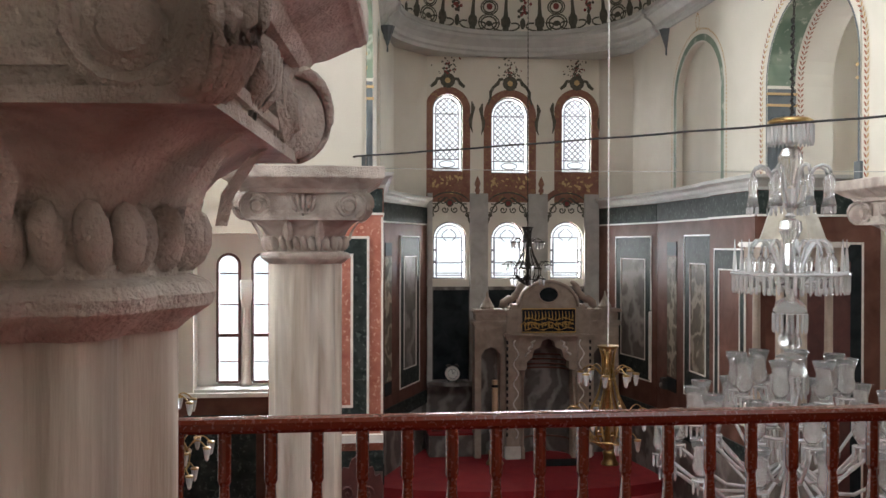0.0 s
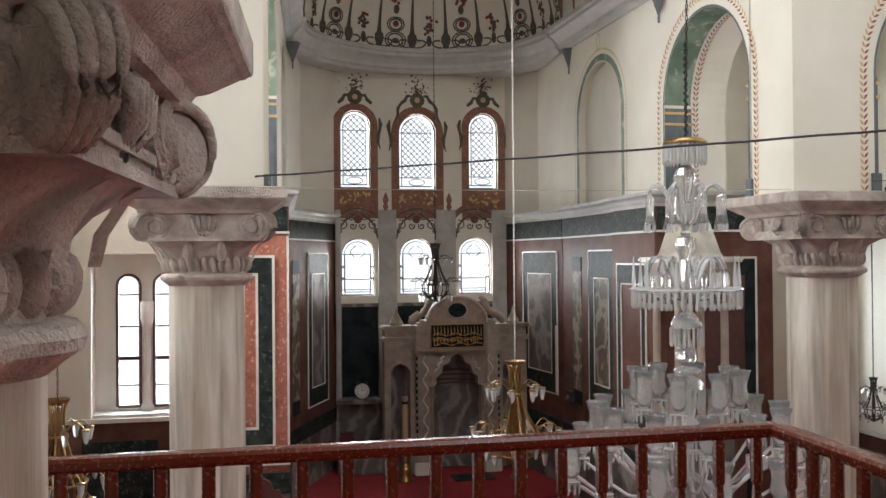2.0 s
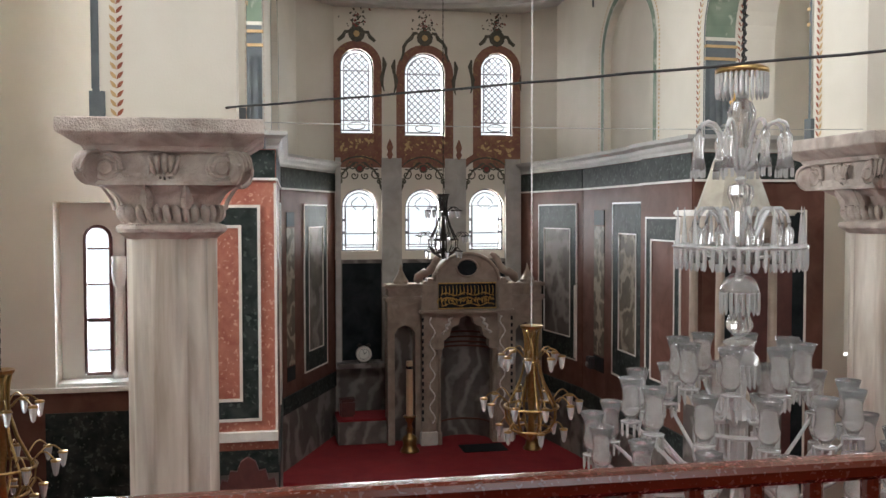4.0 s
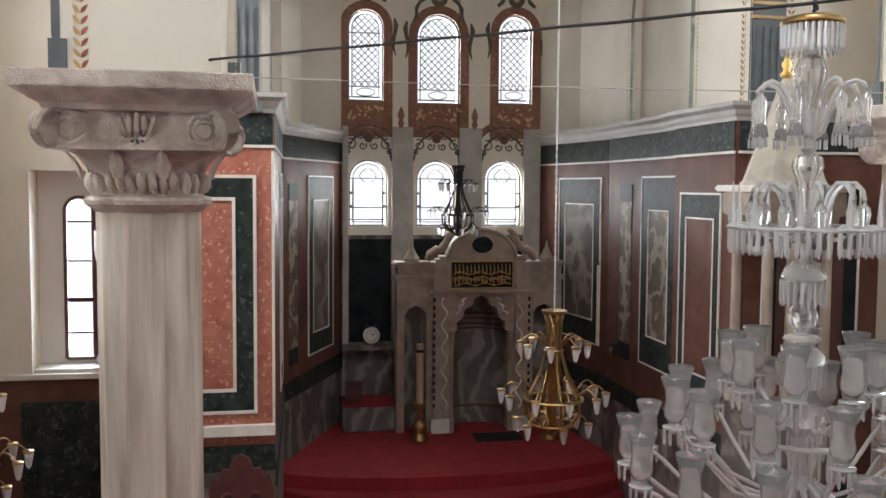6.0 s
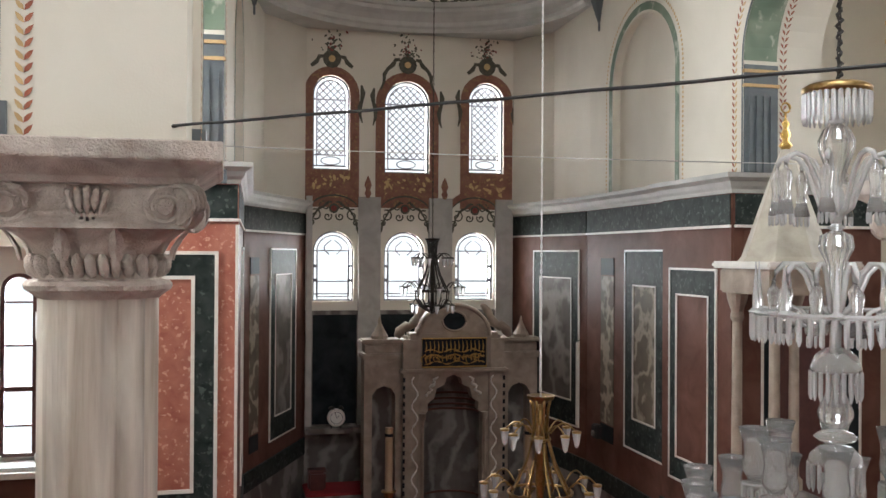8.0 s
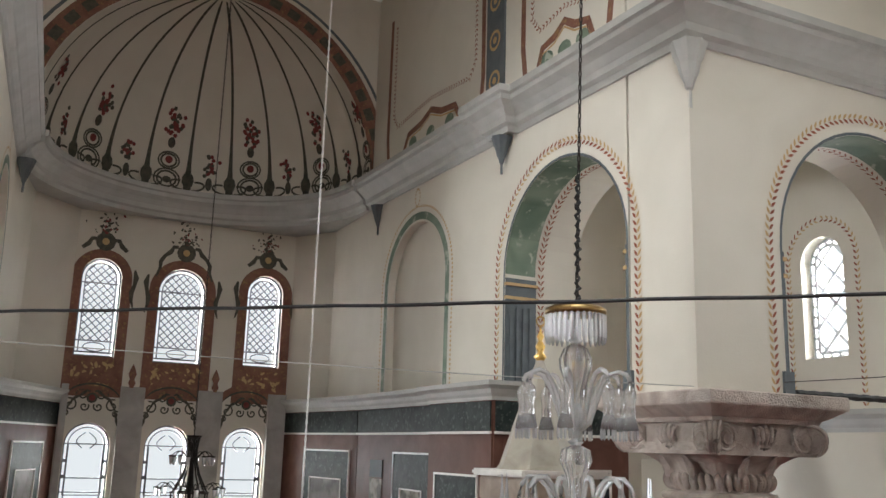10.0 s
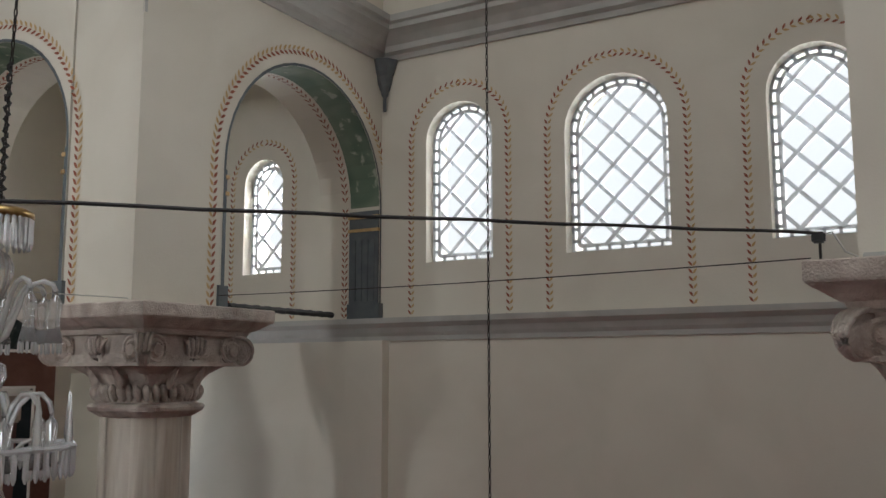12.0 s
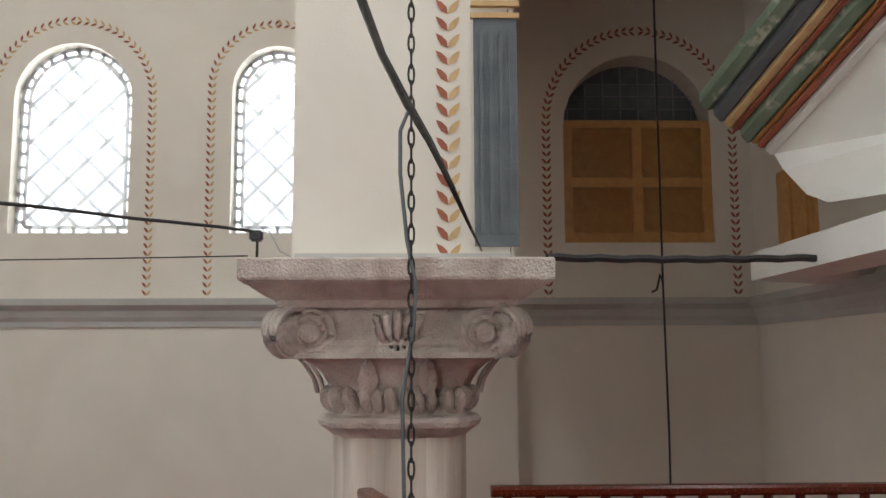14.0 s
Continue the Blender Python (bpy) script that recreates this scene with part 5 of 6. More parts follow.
part("canopy_cornice", box(-0.52, 0.52, -0.52, 0.52, 4.80, 4.87, 0.02), LINE, mn)
part("hood", lathe([(0.47, 4.87), (0.43, 4.92), (0.26, 5.4), (0.10, 5.85), (0.03, 6.02)], 8), HOOD, mn, "pale weathered conical hood")
part("finial", lathe([(0.03, 5.98), (0.07, 6.03), (0.03, 6.08), (0.055, 6.14), (0.02, 6.2), (0.04, 6.25), (0.012, 6.3), (0.012, 6.36)], 14), GILT, mn, "gilt finial with crescent", True)
part("crescent", tube([(0.05 * math.sin(a * 0.5), 0, 6.41 - 0.05 * math.cos(a * 0.5)) for a in range(-4, 12)], [0.004 + 0.0012 * (8 - abs(a - 7.5)) for a in range(16)], 6), GILT, mn)

# ---- chandeliers ----
def crystal_chandelier(at):
    """Three tiers of cut glass round a turned stem; heights are those above the floor."""
    c = thing("crystal_chandelier", "tall tiered cut-glass chandelier with tulip shades on a chain", "chandelier", at)
    z_ = at[2]
    shared = {}

    def pieces(name, profile, places, parent=c, seg=6, mat=CRYSTAL, smooth=False):
        """Alike glass pieces on one mesh, one object each."""
        key = (name, tuple(profile))
        for x, y, z in places:
            if key in shared:
                o = new(name, shared[key])
            else:
                o = part(name, lathe(profile, seg), mat, None, "", smooth)
                shared[key] = o.data
            o.parent = parent
            o.location = (x, y, z - z_)

    def around(r, n, z, phase=0.0):
        return [(r * math.cos(2 * math.pi * (k + phase) / n), r * math.sin(2 * math.pi * (k + phase) / n), z) for k in range(n)]

    def drop(h, r=0.012):
        return [(r * 0.35, 0.0), (r, -0.012), (r, -h * 0.82), (r * 0.3, -h)]

    def turned(name, profile, mat=CRYSTAL, label="", plan=None, n=20):
        part(name, lathe([(r, z - z_) for r, z in profile], n, plan), mat, c, label, plan is None)

    def cut(a):
        return 1 + 0.05 * math.cos(10 * a)

    turned("canopy", [(0.04, 6.05), (0.16, 6.045), (0.205, 6.02), (0.205, 5.99), (0.17, 5.985), (0.05, 6.0)], BRASS, "tarnished metal crown")
    pieces("prism", drop(0.19, 0.016), around(0.19, 30, 5.99))
    turned("collar", [(0.03, 6.0), (0.03, 5.84), (0.05, 5.82), (0.03, 5.80)])
    turned("vase", [(0.03, 5.80), (0.075, 5.77), (0.105, 5.70), (0.10, 5.64), (0.06, 5.53), (0.04, 5.47), (0.055, 5.44), (0.035, 5.42)], FROST, "cut-glass vase of the stem", cut)
    turned("stem", [(0.03, 5.42), (0.05, 5.36), (0.05, 5.26), (0.025, 5.20), (0.05, 5.18), (0.03, 5.16)], CRYSTAL, "", cut)
    turned("vase", [(0.03, 5.16), (0.09, 5.13), (0.10, 5.06), (0.06, 4.97), (0.05, 4.93), (0.055, 4.75), (0.04, 4.66), (0.08, 4.64), (0.04, 4.60)], FROST, "", cut)
    turned("dome_bowl", [(0.03, 4.46), (0.07, 4.45), (0.12, 4.41), (0.148, 4.34), (0.15, 4.31), (0.13, 4.31), (0.04, 4.40)], FROST, "etched glass bowl turned down")
    pieces("prism", drop(0.18, 0.014), around(0.145, 20, 4.32))
    turned("stem", [(0.035, 4.62), (0.03, 4.45), (0.025, 4.30), (0.025, 4.24)])
    turned("urn", [(0.025, 4.27), (0.035, 4.22), (0.075, 4.14), (0.10, 4.07), (0.095, 4.03), (0.05, 3.98), (0.03, 3.96)], FROST, "diamond-cut glass urn", cut)
    turned("dish", [(0.03, 3.97), (0.10, 3.945), (0.13, 3.92), (0.10, 3.895), (0.03, 3.88)], FROST)
    turned("dome_bowl", [(0.03, 3.88), (0.10, 3.86), (0.15, 3.81), (0.16, 3.76), (0.13, 3.76), (0.04, 3.83)], FROST)
    pieces("prism", drop(0.17, 0.014), around(0.155, 20, 3.77))
    turned("stem", [(0.03, 3.80), (0.06, 3.6), (0.04, 3.5), (0.12, 3.42), (0.13, 3.34), (0.05, 3.26), (0.06, 3.0), (0.12, 2.92), (0.05, 2.84), (0.07, 2.5), (0.04, 2.3), (0.03, 2.1)], CRYSTAL, "twisted cut-glass stem", cut)
    bell = [(0.010, 0.0), (0.014, -0.03), (0.034, -0.05), (0.040, -0.09), (0.030, -0.15), (0.034, -0.22), (0.052, -0.30), (0.046, -0.305), (0.026, -0.22)]
    tassel = drop(0.07, 0.010)

    def arm(n, line, r, phase, end):
        """Curved glass arms on a given line of (radius, height), each with what hangs at its tip."""
        for k in range(n):
            a = 2 * math.pi * (k + phase) / n
            ca, sa = math.cos(a), math.sin(a)
            ob = part("arm", tube([(q * ca, q * sa, z - z_) for q, z in line], r, 7), CRYSTAL, c, "", True)
            q, z = line[-1]
            x, y = q * ca, q * sa
            if end == "bell":
                pieces("bell_drop", bell, [(x, y, z)], ob, 10, FROST, True)
                pieces("prism", tassel, [(x + 0.044 * math.cos(b), y + 0.044 * math.sin(b), z - 0.30) for b in (0.3, 1.55, 2.8, 4.1, 5.3)], ob, 5)
            elif end == "spike":
                pieces("spike", [(0.03, -0.02), (0.05, 0.0), (0.02, 0.02), (0.022, 0.06), (0.016, 0.14), (0.003, 0.30)], [(x, y, z)], ob, 8)
            else:
                pieces("drip_pan", [(0.02, -0.03), (0.05, -0.005), (0.082, 0.012), (0.082, 0.02), (0.03, 0.015)], [(x, y, z)], ob, 14, CRYSTAL, True)
                pieces("prism", drop(0.11, 0.012), [(x + 0.072 * math.cos(b * 0.785), y + 0.072 * math.sin(b * 0.785), z + 0.01) for b in range(8)], ob, 5)
                if end == "shade":
                    h = 0.34
                    pieces("shade", [(0.035, 0.03), (0.05, 0.06), (0.072, 0.09), (0.078, 0.14), (0.064, 0.20), (0.068, 0.26), (0.098, h + 0.02), (0.093, h + 0.02), (0.062, 0.26), (0.058, 0.20), (0.072, 0.14), (0.066, 0.095), (0.03, 0.05)], [(x, y, z)], ob, 14, FROST, True)

    arm(8, [(0.04, 5.26), (0.09, 5.30), (0.13, 5.42), (0.17, 5.53), (0.22, 5.60), (0.28, 5.62), (0.33, 5.60), (0.35, 5.56)], 0.016, 0.0, "bell")
    arm(10, [(0.05, 4.66), (0.10, 4.70), (0.14, 4.80), (0.18, 4.90), (0.24, 4.96), (0.30, 4.96), (0.345, 4.91), (0.36, 4.85)], 0.016, 0.0, "bell")
    arm(10, [(0.05, 4.62), (0.15, 4.58), (0.25, 4.60), (0.35, 4.66), (0.44, 4.68), (0.48, 4.67)], 0.013, 0.5, "spike")
    part("ring", tube([(x, y, z - z_) for x, y, z in around(0.49, 36, 4.665)], 0.016, 6, None, True), CRYSTAL, c)
    pieces("prism", drop(0.17, 0.017), around(0.49, 48, 4.66))
    arm(8, [(0.08, 3.38), (0.15, 3.32), (0.25, 3.34), (0.36, 3.46), (0.43, 3.54), (0.47, 3.58)], 0.016, 0.2, "shade")
    arm(12, [(0.10, 2.96), (0.25, 2.86), (0.45, 2.92), (0.62, 3.08), (0.76, 3.22), (0.84, 3.28)], 0.017, 0.5, "shade")
    arm(14, [(0.10, 2.92), (0.35, 2.70), (0.62, 2.68), (0.85, 2.78), (1.02, 2.90), (1.14, 2.96)], 0.018, 0.0, "shade")
    arm(8, [(0.06, 2.36), (0.15, 2.30), (0.28, 2.34), (0.40, 2.46), (0.50, 2.53)], 0.014, 0.3, "pan")
    part("ring", tube([(x, y, z - z_) for x, y, z in around(0.30, 28, 3.24)], 0.02, 6, None, True), CRYSTAL, c)
    pieces("prism", drop(0.2, 0.014), around(0.30, 30, 3.23))
    turned("bottom_bowl", [(0.02, 1.93), (0.12, 2.0), (0.22, 2.13), (0.26, 2.26), (0.10, 2.33)])
    return c


def chain(p, z1, link=0.09, r=0.006, name="chain", label="dark iron chain hanging from above", tilt=0.0, mat=None, parent=None):
    """A hanging chain of oval links."""
    ob = parent or thing(name, label, "chain", p)
    n = int((z1 - p[2]) / (link * 0.78)) + 2
    flat = [(link * 0.14 * math.cos(a), 0, link / 2 * math.sin(a)) for a in [2 * math.pi * k / 10 for k in range(10)]]
    base = tube(flat, r, 5, None, True)
    first = part("link", base, mat or IRON, ob)
    first.location = (0, 0, link * 0.2)
    o0 = first.location.copy()
    for k in range(1, min(n, 300)):
        o = new("link", first.data)
        o.parent = ob
        o.location = o0 + Vector((tilt * k * link * 0.78, 0, k * link * 0.78))
        o.rotation_euler = (0, 0, (k % 2) * math.pi / 2)
    return ob


crystal_chandelier((1.37, 2.48, 1.93)).matrix_world = Matrix.Translation((1.37, 2.48, 1.42)) @ Matrix.Diagonal((1.12, 1.12, 1.14, 1))
chain((1.38, 2.48, 6.08), 12.48, 0.075, 0.0055, "chandelier_chain", "dark iron chain wound with wire above the crystal chandelier", 0.02)
wire = thing("wound_wire", "dark electric wire wound round the chandelier chain", "cable", (1.39, 2.48, 6.11))
part("wire", tube([(0.017 * math.cos(k * 1.7) * (1 + 0.4 * math.sin(k * 0.37)), 0.017 * math.sin(k * 1.7), k * 0.02) for k in range(52)], 0.012, 5), CABLE, wire)


def brass_chandelier(at, k, mat, label, chain_mat):
    """Flared frame of curved straps between two rings of small glass cups; at is its lowest point."""
    c = thing("brass_chandelier", label, "chandelier", at, "brass chandeliers")
    for j in range(8):
        a = 2 * math.pi * j / 8
        pts = [(0.10, 1.25), (0.075, 1.15), (0.065, 0.98), (0.08, 0.85), (0.14, 0.65), (0.24, 0.45), (0.29, 0.36), (0.28, 0.24), (0.20, 0.12), (0.05, 0.03)]
        part("strap", tube([(k * r * math.cos(a), k * r * math.sin(a), k * z) for r, z in pts], 0.014 * k, 6), mat, c, "", True)
    part("crown", lathe([(0.05 * k, 1.2 * k), (0.12 * k, 1.24 * k), (0.13 * k, 1.27 * k), (0.03 * k, 1.25 * k)], 16), mat, c)
    part("hub", lathe([(0.02 * k, 0), (0.05 * k, 0.03 * k), (0.03 * k, 0.3 * k), (0.05 * k, 0.5 * k), (0.03 * k, 0.9 * k), (0.06 * k, 0.95 * k), (0.02 * k, 1.2 * k)], 12), mat, c, "", True)
    for r, z in ((0.085, 0.87), (0.295, 0.38), (0.22, 0.13)):
        part("ring", tube([(k * r * math.cos(2 * math.pi * j / 24), k * r * math.sin(2 * math.pi * j / 24), k * z) for j in range(24)], 0.014 * k, 6, None, True), mat, c)
    for n, r0, r1, z in ((8, 0.09, 0.33, 0.92), (10, 0.29, 0.52, 0.43), (6, 0.2, 0.36, 0.13)):
        for j in range(n):
            a = 2 * math.pi * (j + 0.5) / n
            pts = [(r0 + (r1 - r0) * f, z + 0.10 * math.sin(math.pi * f * 0.95)) for f in [q / 9 for q in range(10)]]
            arm = part("arm", tube([(k * r * math.cos(a), k * r * math.sin(a), k * zz) for r, zz in pts], 0.008 * k, 5), mat, c, "", True)
            x, y, z2 = k * r1 * math.cos(a), k * r1 * math.sin(a), k * (z + 0.01)
            part("cup", lathe([(0.008 * k, -0.13 * k), (0.022 * k, -0.11 * k), (0.034 * k, -0.05 * k), (0.042 * k, 0.0)], 10, None, (x, y, z2), None, False), CRYSTAL, arm, "small clear glass cup")
            part("collar", lathe([(0.03 * k, 0.0), (0.045 * k, 0.005 * k), (0.045 * k, 0.02 * k), (0.01 * k, 0.03 * k)], 10, None, (x, y, z2)), mat, arm)
    return c


WHITEBEAD = material("white_chain", (0.70, 0.70, 0.68), (0.8, 0.8, 0.78), 20.0, 0.4, 0.0)
for at, k, mat, label, cm in (
    ((0.73, 6.7, 1.82), 1.21, BRASS, "polished brass chandelier with glass cups before the prayer niche", WHITEBEAD),
    ((-0.01, 8.95, 4.13), 0.79, IRON, "small dark bronze chandelier with glass cups before the windows", IRON),
    ((-5.1, 4.0, 2.15), 1.0, BRASS, "brass chandelier with glass cups hanging in the side aisle", IRON),
    ((5.58, 5.17, 2.5), 0.5, IRON, "small dark bronze chandelier with glass cups in the side aisle", IRON),
):
    brass_chandelier(at, k, mat, label, cm)
    chain((at[0], at[1], at[2] + 1.24 * k), 12.48, 0.06, 0.004 if cm is IRON else 0.0055, "chandelier_chain", "thin chain holding a brass chandelier", 0.0, cm)

# ---- cables, chains and rope ----
def sagging(name, p, q, sag, r, label, mat=None, wave=0.0):
    t = thing(name, label, "cable", (0, 0, 0))
    pts = []
    for k in range(33):
        f = k / 32
        v = Vector(p).lerp(Vector(q), f)
        pts.append((v.x, v.y + wave * math.sin(k * 1.3), v.z - sag * 4 * f * (1 - f) + wave * math.sin(k * 1.9)))
    part("line", tube(pts, r, 6), mat or CABLE, t)
    return t


sagging("cable", (-3.06, 2.93, 5.71), (2.90, -2.45, 5.765), 0.02, 0.0095, "black electric cable stretched across the crossing", None, 0.003)
post = thing("cable_bracket", "small iron bracket holding the cable on the capital", "bracket", (-3.06, 2.93, 5.60))
part("post", tube([(0, 0, 0), (0, 0, 0.10), (0.05, -0.04, 0.11)], 0.012, 6), IRON, post)
sagging("tension_wire", (-2.8, 2.95, 5.60), (2.9, 2.95, 5.63), 0.02, 0.0042, "thin pale wire stretched between the capitals", GREY)
sagging("tension_wire", (3.9, 2.9, 5.72), (2.9, -2.4, 5.63), 0.02, 0.0042, "thin pale wire stretched between the capitals", IRON)
sagging("thick_cable", (4.2, 3.05, 5.645), (5.9, 3.1, 5.65), 0.0, 0.035, "thick black cable lying along the arch foot", None, 0.004)
sagging("thick_cable", (2.95, -4.05, 5.625), (3.55, -6.5, 5.71), 0.02, 0.024, "thick black cable crossing the gallery arch", None, 0.004)
dev = thing("cable_clamp", "small black clamp with wires on the capital's corner", "clamp", (2.90, -2.45, 5.60))
part("stand", tube([(0, 0, 0), (0, 0, 0.14)], 0.008, 6), IRON, dev)
part("clamp", box(-0.03, 0.03, -0.03, 0.04, 0.11, 0.17, 0.01), CABLE, dev)
part("lead", tube([(0, 0, 0.15), (0.03, -0.06, 0.17), (0.05, -0.12, 0.06), (0.06, -0.2, 0.02)], 0.006, 5), GREY, dev)
cap = thing("capital_sheet", "grey metal sheet lying on the capital under the pier", "sheet", (3.50, -3.22, 5.60))
part("sheet", box(-0.72, -0.55, -0.62, 0.55, 0.0, 0.03, 0.005), GREY, cap)
chain((1.98, -3.30, 3.9), 12.48, 0.095, 0.0055, "chain", "dark iron chain hanging before the stone capital")
tw = thing("twisted_cable", "frayed dark cable slung down over the chain", "cable", (1.98, -3.30, 0))
part("cable", tube([(0.0, 0.9, 8.3), (0.0, 0.55, 7.5), (0.0, 0.23, 6.72), (0.0, 0.137, 6.465), (0.0, 0.015, 6.224), (0.0, -0.083, 6.053), (0.02, -0.185, 5.843), (0.2, -0.28, 5.68), (0.6, -0.36, 5.62)], [0.024, 0.022, 0.024, 0.02, 0.022, 0.018, 0.014, 0.008, 0.004], 7), IRON, tw)
part("loop", tube([(0, 0.01, 6.2), (0, 0.05, 6.1), (0, 0.05, 5.9), (0, 0.02, 5.6), (0, -0.02, 5.4), (0.0, -0.01, 5.2), (0, 0.04, 4.9), (0, 0.03, 4.4), (0, 0.02, 3.9)], 0.009, 6), DARKGREY, tw)
chain((4.0, 0.14, 3.0), 12.48, 0.06, 0.0042, "chain", "thin dark chain hanging before the plain wall", -0.0)
rope = thing("rope", "thin dark rope with a hook hanging in the gallery bay", "rope", (5.0, -5.25, 0))
part("line", tube([(0, 0.0, 3.2), (0.0, -0.01, 4.5), (0, 0.0, 5.6), (0, 0.0, 12.5)], 0.009, 6), IRON, rope)
part("hook", tube([(0, 0.0, 5.65), (0, 0.02, 5.72), (0, 0.05, 5.60), (0, 0.09, 5.58)], 0.010, 6), IRON, rope)

# ---- windows of the side bays ----
m_l = wall_frame((-2.75, 6.9), (NX, 6.9))
wn_ += 1
lw = structure("window_%d" % wn_, slab(rect(1.101, 2.479, 2.661, 4.979), [arch_loop(1.38, 1.70, 2.80, 4.70), arch_loop(1.86, 2.20, 2.80, 4.70)], 0.38, 0.46, m_l), WHITE, "pair of tall lancet windows with red-brown wooden frames", "window")
for u0, u1 in ((1.38, 1.70), (1.86, 2.20)):
    bm = bmesh.new()
    loop = arch_loop(u0 + 0.015, u1 - 0.015, 2.82, 4.68, 14)
    for p, q in zip(loop, loop[1:] + loop[:1]):
        bar(bm, p, q, 0.04, m_l, 0.34, 0.40)
    for v in (3.12, 3.5, 3.95, 4.4):
        bar(bm, (u0, v), (u1, v), 0.05 if v == 3.5 else 0.02, m_l, 0.35, 0.39)
    part("window_frame", bm, FRAMEW, lw, "red-brown wooden frame")
mull = bmesh.new()
lathe([(0.09, 2.76), (0.09, 2.82), (0.05, 2.88), (0.045, 3.9), (0.07, 3.95), (0.09, 4.05), (0.09, 4.3)], 14, None, (m_l @ Vector((1.78, 0, 0.34))).to_tuple(), mull)
part("mullion", mull, WHITE, lw, "white marble mullion column", True)
part("sill", slab(rect(1.11, 2.47, 2.70, 2.76), [], 0.02, 0.38, m_l), LINE, lw)
for nm, m, L in (("aisle_dado_north", m_l, 3.85), ("aisle_dado_south", wall_frame((SX, 2.95), (SX, 6.95)), 4.0), ("aisle_dado_northside", wall_frame((NX, 6.9), (NX, -2.0)), 8.9)):
    ob = structure(nm, slab(rect(0, L, 0, 2.0 if "south" in nm else 2.66), [], -0.03, 0.0, m), ROSE, "dark red and slate marble dado along the aisle wall", "dado")
    top = 2.0 if "south" in nm else 2.66
    part("dado_cap", slab(rect(0, L, top, top + 0.06), [], -0.07, 0.0, m), LINE, ob)
    u = 0.25
    while u + 1.0 < L:
        part("slate_panel", slab(rect(u, u + 1.0, 0.3, top - 0.25), [], -0.045, -0.03, m), GREEN if "north" in nm else GREYM, ob)
        u += 1.35
# wooden shutter window of the gallery
a, b, z0, z1 = WEST_LATTICE
wn_ += 1
sh = structure("window_%d" % wn_, slab(rect(a + 6.6, b + 6.6, z0 + 1.15, z0 + 1.225), [], 0.05, 0.12, m_s), LATTICE, "honey-coloured wooden shutters with fine lattice under a dark fanlight", "window")
u0, u1 = a + 6.6, b + 6.6
um = (u0 + u1) / 2
for p, q, v0, v1 in ((u0, u0 + 0.09, z0, z0 + 1.15), (u1 - 0.09, u1, z0, z0 + 1.15), (um - 0.05, um + 0.05, z0 + 0.1, z0 + 1.15)):
    part("stile", slab(rect(p, q, v0, v1), [], 0.04, 0.12, m_s), LATTICE, sh)
for v in (z0, z0 + 0.55):
    part("cross_rail", slab(rect(u0 + 0.09, u1 - 0.09, v, v + 0.10), [], 0.045, 0.115, m_s), LATTICE, sh)
for c0, c1 in ((u0 + 0.09, um - 0.05), (um + 0.05, u1 - 0.09)):
    for v0, v1 in ((z0 + 0.10, z0 + 0.55), (z0 + 0.65, z0 + 1.15)):
        bm = bmesh.new()
        d = -(v1 - v0)
        while d < (c1 - c0):
            for sg in (1, -1):
                t0, t1 = max(0, d), min(c1 - c0, d + (v1 - v0))
                if t1 - t0 > 0.01:
                    pa, pb = (t0, v0 + (t0 - d)), (t1, v0 + (t1 - d))
                    if sg > 0:
                        bar(bm, (c0 + pa[0], pa[1]), (c0 + pb[0], pb[1]), 0.012, m_s, 0.075, 0.085)
                    else:
                        bar(bm, (c1 - pa[0], pa[1]), (c1 - pb[0], pb[1]), 0.012, m_s, 0.086, 0.096)
            d += 0.036
        part("lattice", bm, LATTICE, sh, "fine wooden lattice")
        part("blind", slab(rect(c0, c1, v0, v1), [], 0.13, 0.14, m_s), LATTICE, sh)
fan = bmesh.new()
for k in range(8):
    u = u0 + 0.1 + (u1 - u0 - 0.2) * k / 7
    bar(fan, (u, z0 + 1.23), (u, z0 + 1.86), 0.012, m_s, 0.30, 0.32)
for k in range(4):
    bar(fan, (u0, z0 + 1.28 + k * 0.13), (u1, z0 + 1.28 + k * 0.13), 0.010, m_s, 0.30, 0.32)
part("fanlight_bars", fan, LEAD, sh)
part("fanlight_pane", slab(rect(u0 - 0.05, u1 + 0.05, z0 - 0.05, z1 + 0.05), [], 0.34, 0.36, m_s), DARKGREY, sh, "dark wired glass")
s2w = structure("window_%d" % (wn_ + 1), box(5.2, 5.95, -6.62, -6.56, 5.98, 6.72, 0.01), LATTICE, "honey-coloured wooden shutter on the gallery's end wall", "window")
part("shutter_panel", box(5.28, 5.55, -6.56, -6.54, 6.06, 6.64, 0.01), LATTICE, s2w)
part("shutter_panel", box(5.60, 5.87, -6.56, -6.54, 6.06, 6.64, 0.01), LATTICE, s2w)

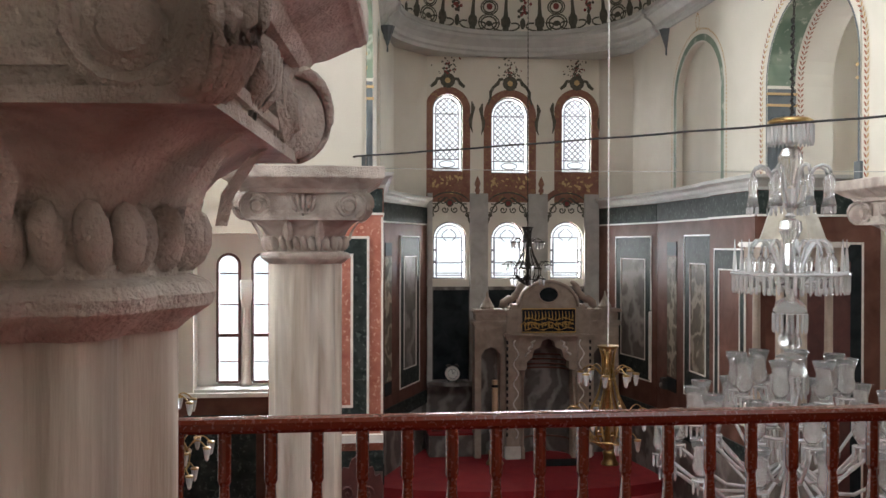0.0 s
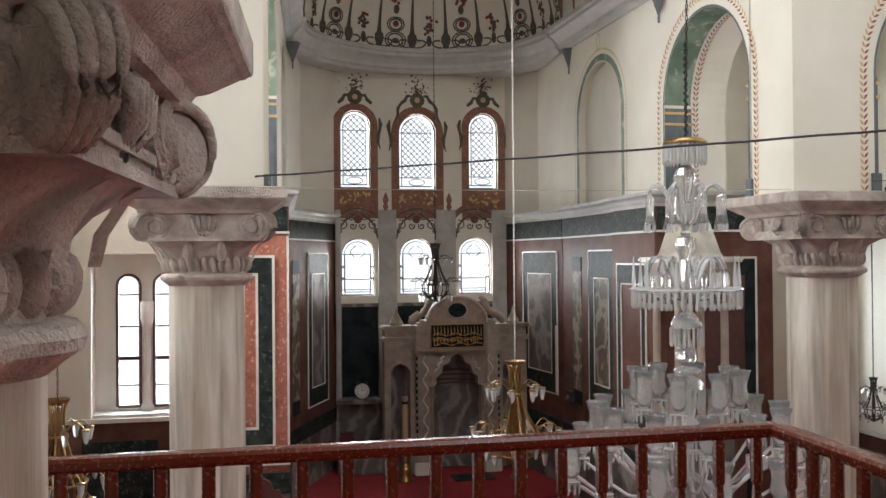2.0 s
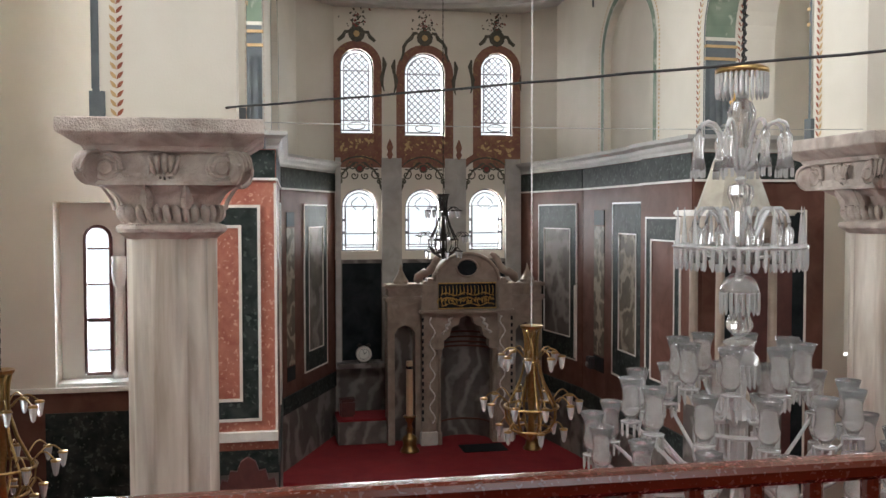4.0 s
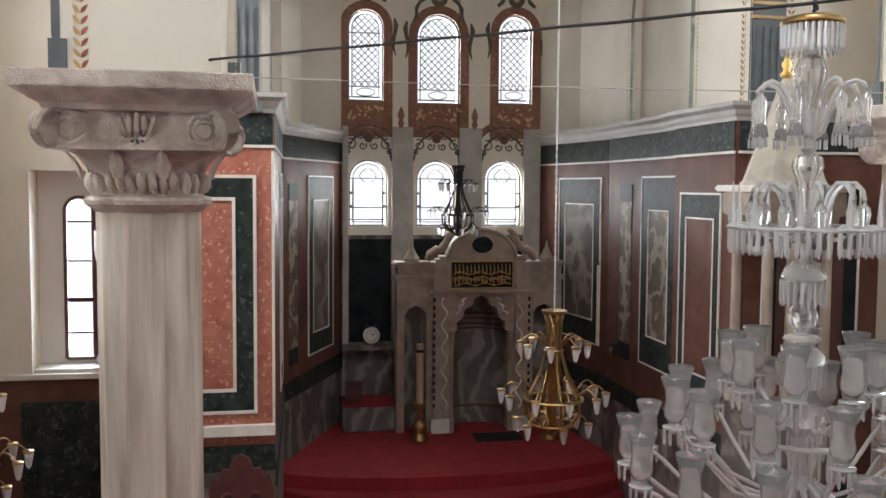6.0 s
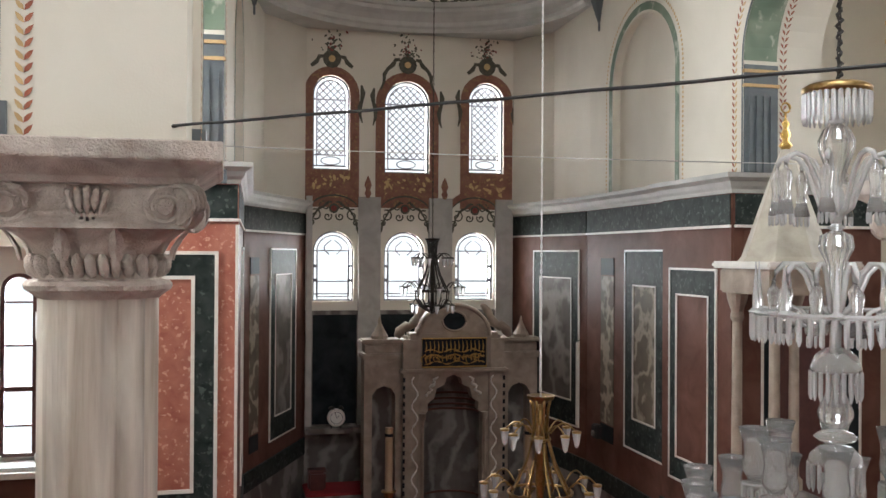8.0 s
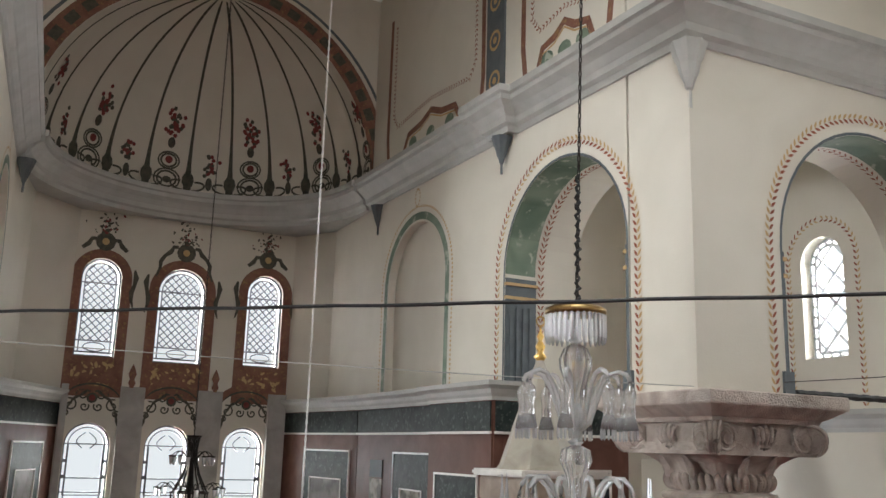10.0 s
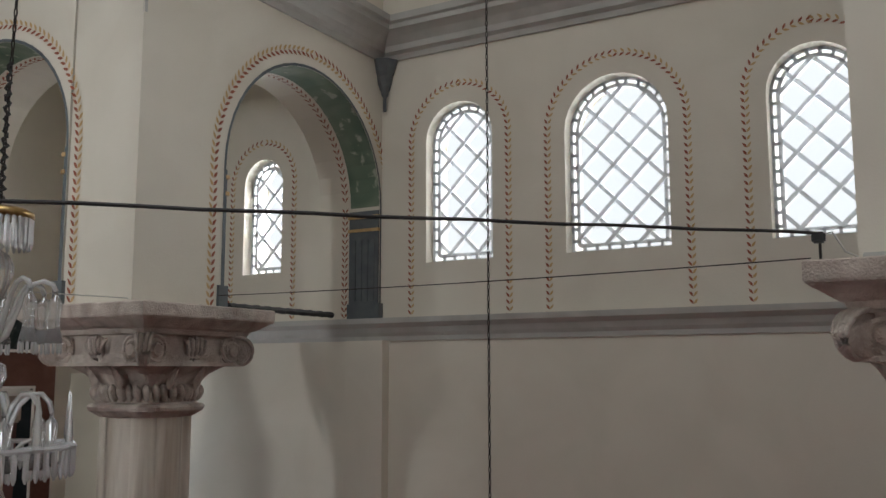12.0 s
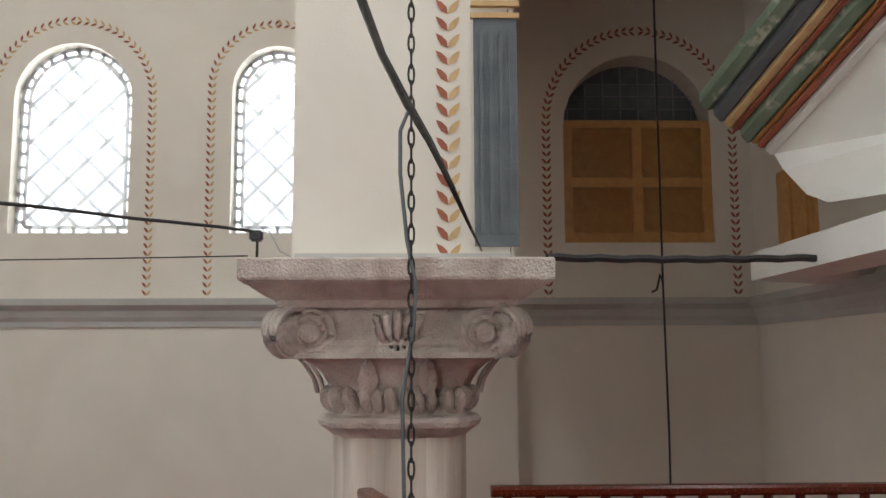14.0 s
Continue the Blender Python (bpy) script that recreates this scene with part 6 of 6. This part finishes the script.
# moulded and painted springing of the vault over the gallery
A, B = Vector((3.9, -5.73, 6.43)), Vector((2.9, -6.12, 7.02))
run, stack = B - A, Vector((0, 0.23, 0.53))
face = stack.cross(run).normalized()
if face.x > 0:
    face = -face
arch_ob = None
for k, (t0, t1, mat, out) in enumerate(((0.0, 0.13, WHITE, 0.02), (0.13, 0.22, LEAFRED, 0.05), (0.22, 0.28, LATTICE, 0.06), (0.28, 0.48, CAMO, 0.10), (0.48, 0.55, LEAFRED, 0.12), (0.55, 0.68, LEAFGOLD, 0.14), (0.68, 0.88, DARKGREY, 0.17), (0.88, 1.1, CAMO, 0.22))):
    bm = bmesh.new()
    sec = [(-0.5, t0), (out, t0), (out + 0.03, (t0 + t1) / 2), (out, t1), (-0.5, t1)]
    va = [bm.verts.new(A - run * (0.02 * k) + stack * v + face * o) for o, v in sec]
    vb = [bm.verts.new(B + run * 0.9 + stack * v + face * o) for o, v in sec]
    for j in range(5):
        bm.faces.new((va[j], va[(j + 1) % 5], vb[(j + 1) % 5], vb[j]))
    bm.faces.new(va[::-1])
    bm.faces.new(vb)
    if arch_ob is None:
        arch_ob = structure("gallery_vault_moulding", bm, mat, "stepped plaster moulding painted in green, red and slate bands", "moulding")
    else:
        part("painted_band", bm, mat, arch_ob)
bm = bmesh.new()
prof = [A, Vector((3.7, -5.71, 6.28)), Vector((3.6, -5.81, 6.1)), Vector((3.5, -5.9, 6.03)), Vector((3.3, -6.05, 6.03)), Vector((2.9, -6.4, 6.05)), Vector((2.7, -6.55, 6.4)), B + run * 0.4]
va = [bm.verts.new(p + Vector((0.0, 0, 0)) - face * 0.01) for p in prof]
vb = [bm.verts.new(v.co - face * 0.45) for v in va]
for j in range(len(prof)):
    bm.faces.new((va[j], va[(j + 1) % len(prof)], vb[(j + 1) % len(prof)], vb[j]))
bm.faces.new(va[::-1])
bm.faces.new(vb)
structure("gallery_vault_spring", bm, WHITE, "pale plaster springing of the gallery vault", "moulding")
structure("gallery_impost", sweep([(4.4, -6.6, 5.62), (4.2, -6.15, 5.62), (2.4, -6.15, 5.62)][::-1], [(0, 0), (0.05, 0.05), (0.12, 0.10), (0.14, 0.2), (-0.4, 0.2), (-0.4, 0)]), WHITE, "pale plaster impost moulding at the gallery's end", "moulding")
structure("pilaster_southeast", box(6.5, 6.64, 2.82, 3.35, 0, 5.38), CREAM, "shallow cream pilaster on the aisle wall", "pilaster")
structure("pilaster_southwest", box(6.42, 6.64, -4.25, -3.3, 0, 5.38), CREAM, "shallow cream pilaster on the aisle wall", "pilaster")

# ---- daylight outside ----
GLOW = bpy.data.materials.new("bright_sky_glow")
GLOW.use_nodes = True
GLOW.node_tree.nodes.clear()
em = GLOW.node_tree.nodes.new("ShaderNodeEmission")
em.inputs[0].default_value, em.inputs[1].default_value = (0.90, 0.96, 1.0, 1), 1.15
GLOW.node_tree.links.new(em.outputs[0], GLOW.node_tree.nodes.new("ShaderNodeOutputMaterial").inputs[0])
# sky glow raised on the south side so panes stay white at low exposure
SOUTH_GLOW = GLOW.copy()
SOUTH_GLOW.name = "sunlit_sky_glow"
SOUTH_GLOW.node_tree.nodes["Emission"].inputs[1].default_value = 2.4
for nm, bx in (("backdrop_south", (9.4, 9.5, -12, 16, -1, 14)), ("backdrop_north", (-9.5, -9.4, -12, 16, -1, 14)), ("backdrop_east", (-8, 8.5, 16.0, 16.1, -1, 14))):
    structure(nm, box(*bx), SOUTH_GLOW if "south" in nm else GLOW, "bright hazy daylight outside the windows", "backdrop")
structure("ground", box(-60, 60, -60, 60, -0.6, -0.25), GREYM, "plain ground outside the building", "ground")

# ---- window light and added fill lamps ----
for k, (a, b, z0, z1) in enumerate(SOUTH_WINDOWS):
    window_light("south_window_light", (SX + 0.55, (a + b) / 2, (z0 + z1) / 2), (0, (a + b) / 2, 5.0), b - a, z1 - z0, 95 if k < 3 else 260)
    window_light("north_window_light", (NX - 0.55, (a + b) / 2, (z0 + z1) / 2), (0, (a + b) / 2, 4.5), b - a, z1 - z0, (85, 130, 130, 1200)[k])
for a, b, z0, z1 in UPPER + LOWER:
    window_light("apse_window_light", ((a + b) / 2, AP_Y + 0.5, (z0 + z1) / 2), (0.4, 6.0, (z0 + z1) / 2 - 1.5), b - a, z1 - z0, 75)
# added lamp in the unseen west opening, brightening gallery, piers and apse
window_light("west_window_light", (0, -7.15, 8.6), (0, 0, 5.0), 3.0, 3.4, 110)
window_light("aisle_window_light", (-4.6, 7.6, 3.9), (-4.0, 0, 3.0), 0.9, 2.2, 190, (0.72, 0.86, 1.0))
window_light("aisle_window_light", (5.96, 7.5, 3.9), (5.6, 0, 3.5), 0.8, 2.2, 60, (0.80, 0.90, 1.0))
# added lamp in the unseen low north opening, lifting the south wall's lower part
window_light("aisle_window_light", (NX - 0.55, 0.15, 3.75), (6.0, 0.15, 4.4), 1.5, 2.3, 60)
# added lamp below the closed ceiling, standing in for unseen dome windows
window_light("dome_light", (0, 0, 12.3), (0, 0, 0), 4.5, 4.5, 430)
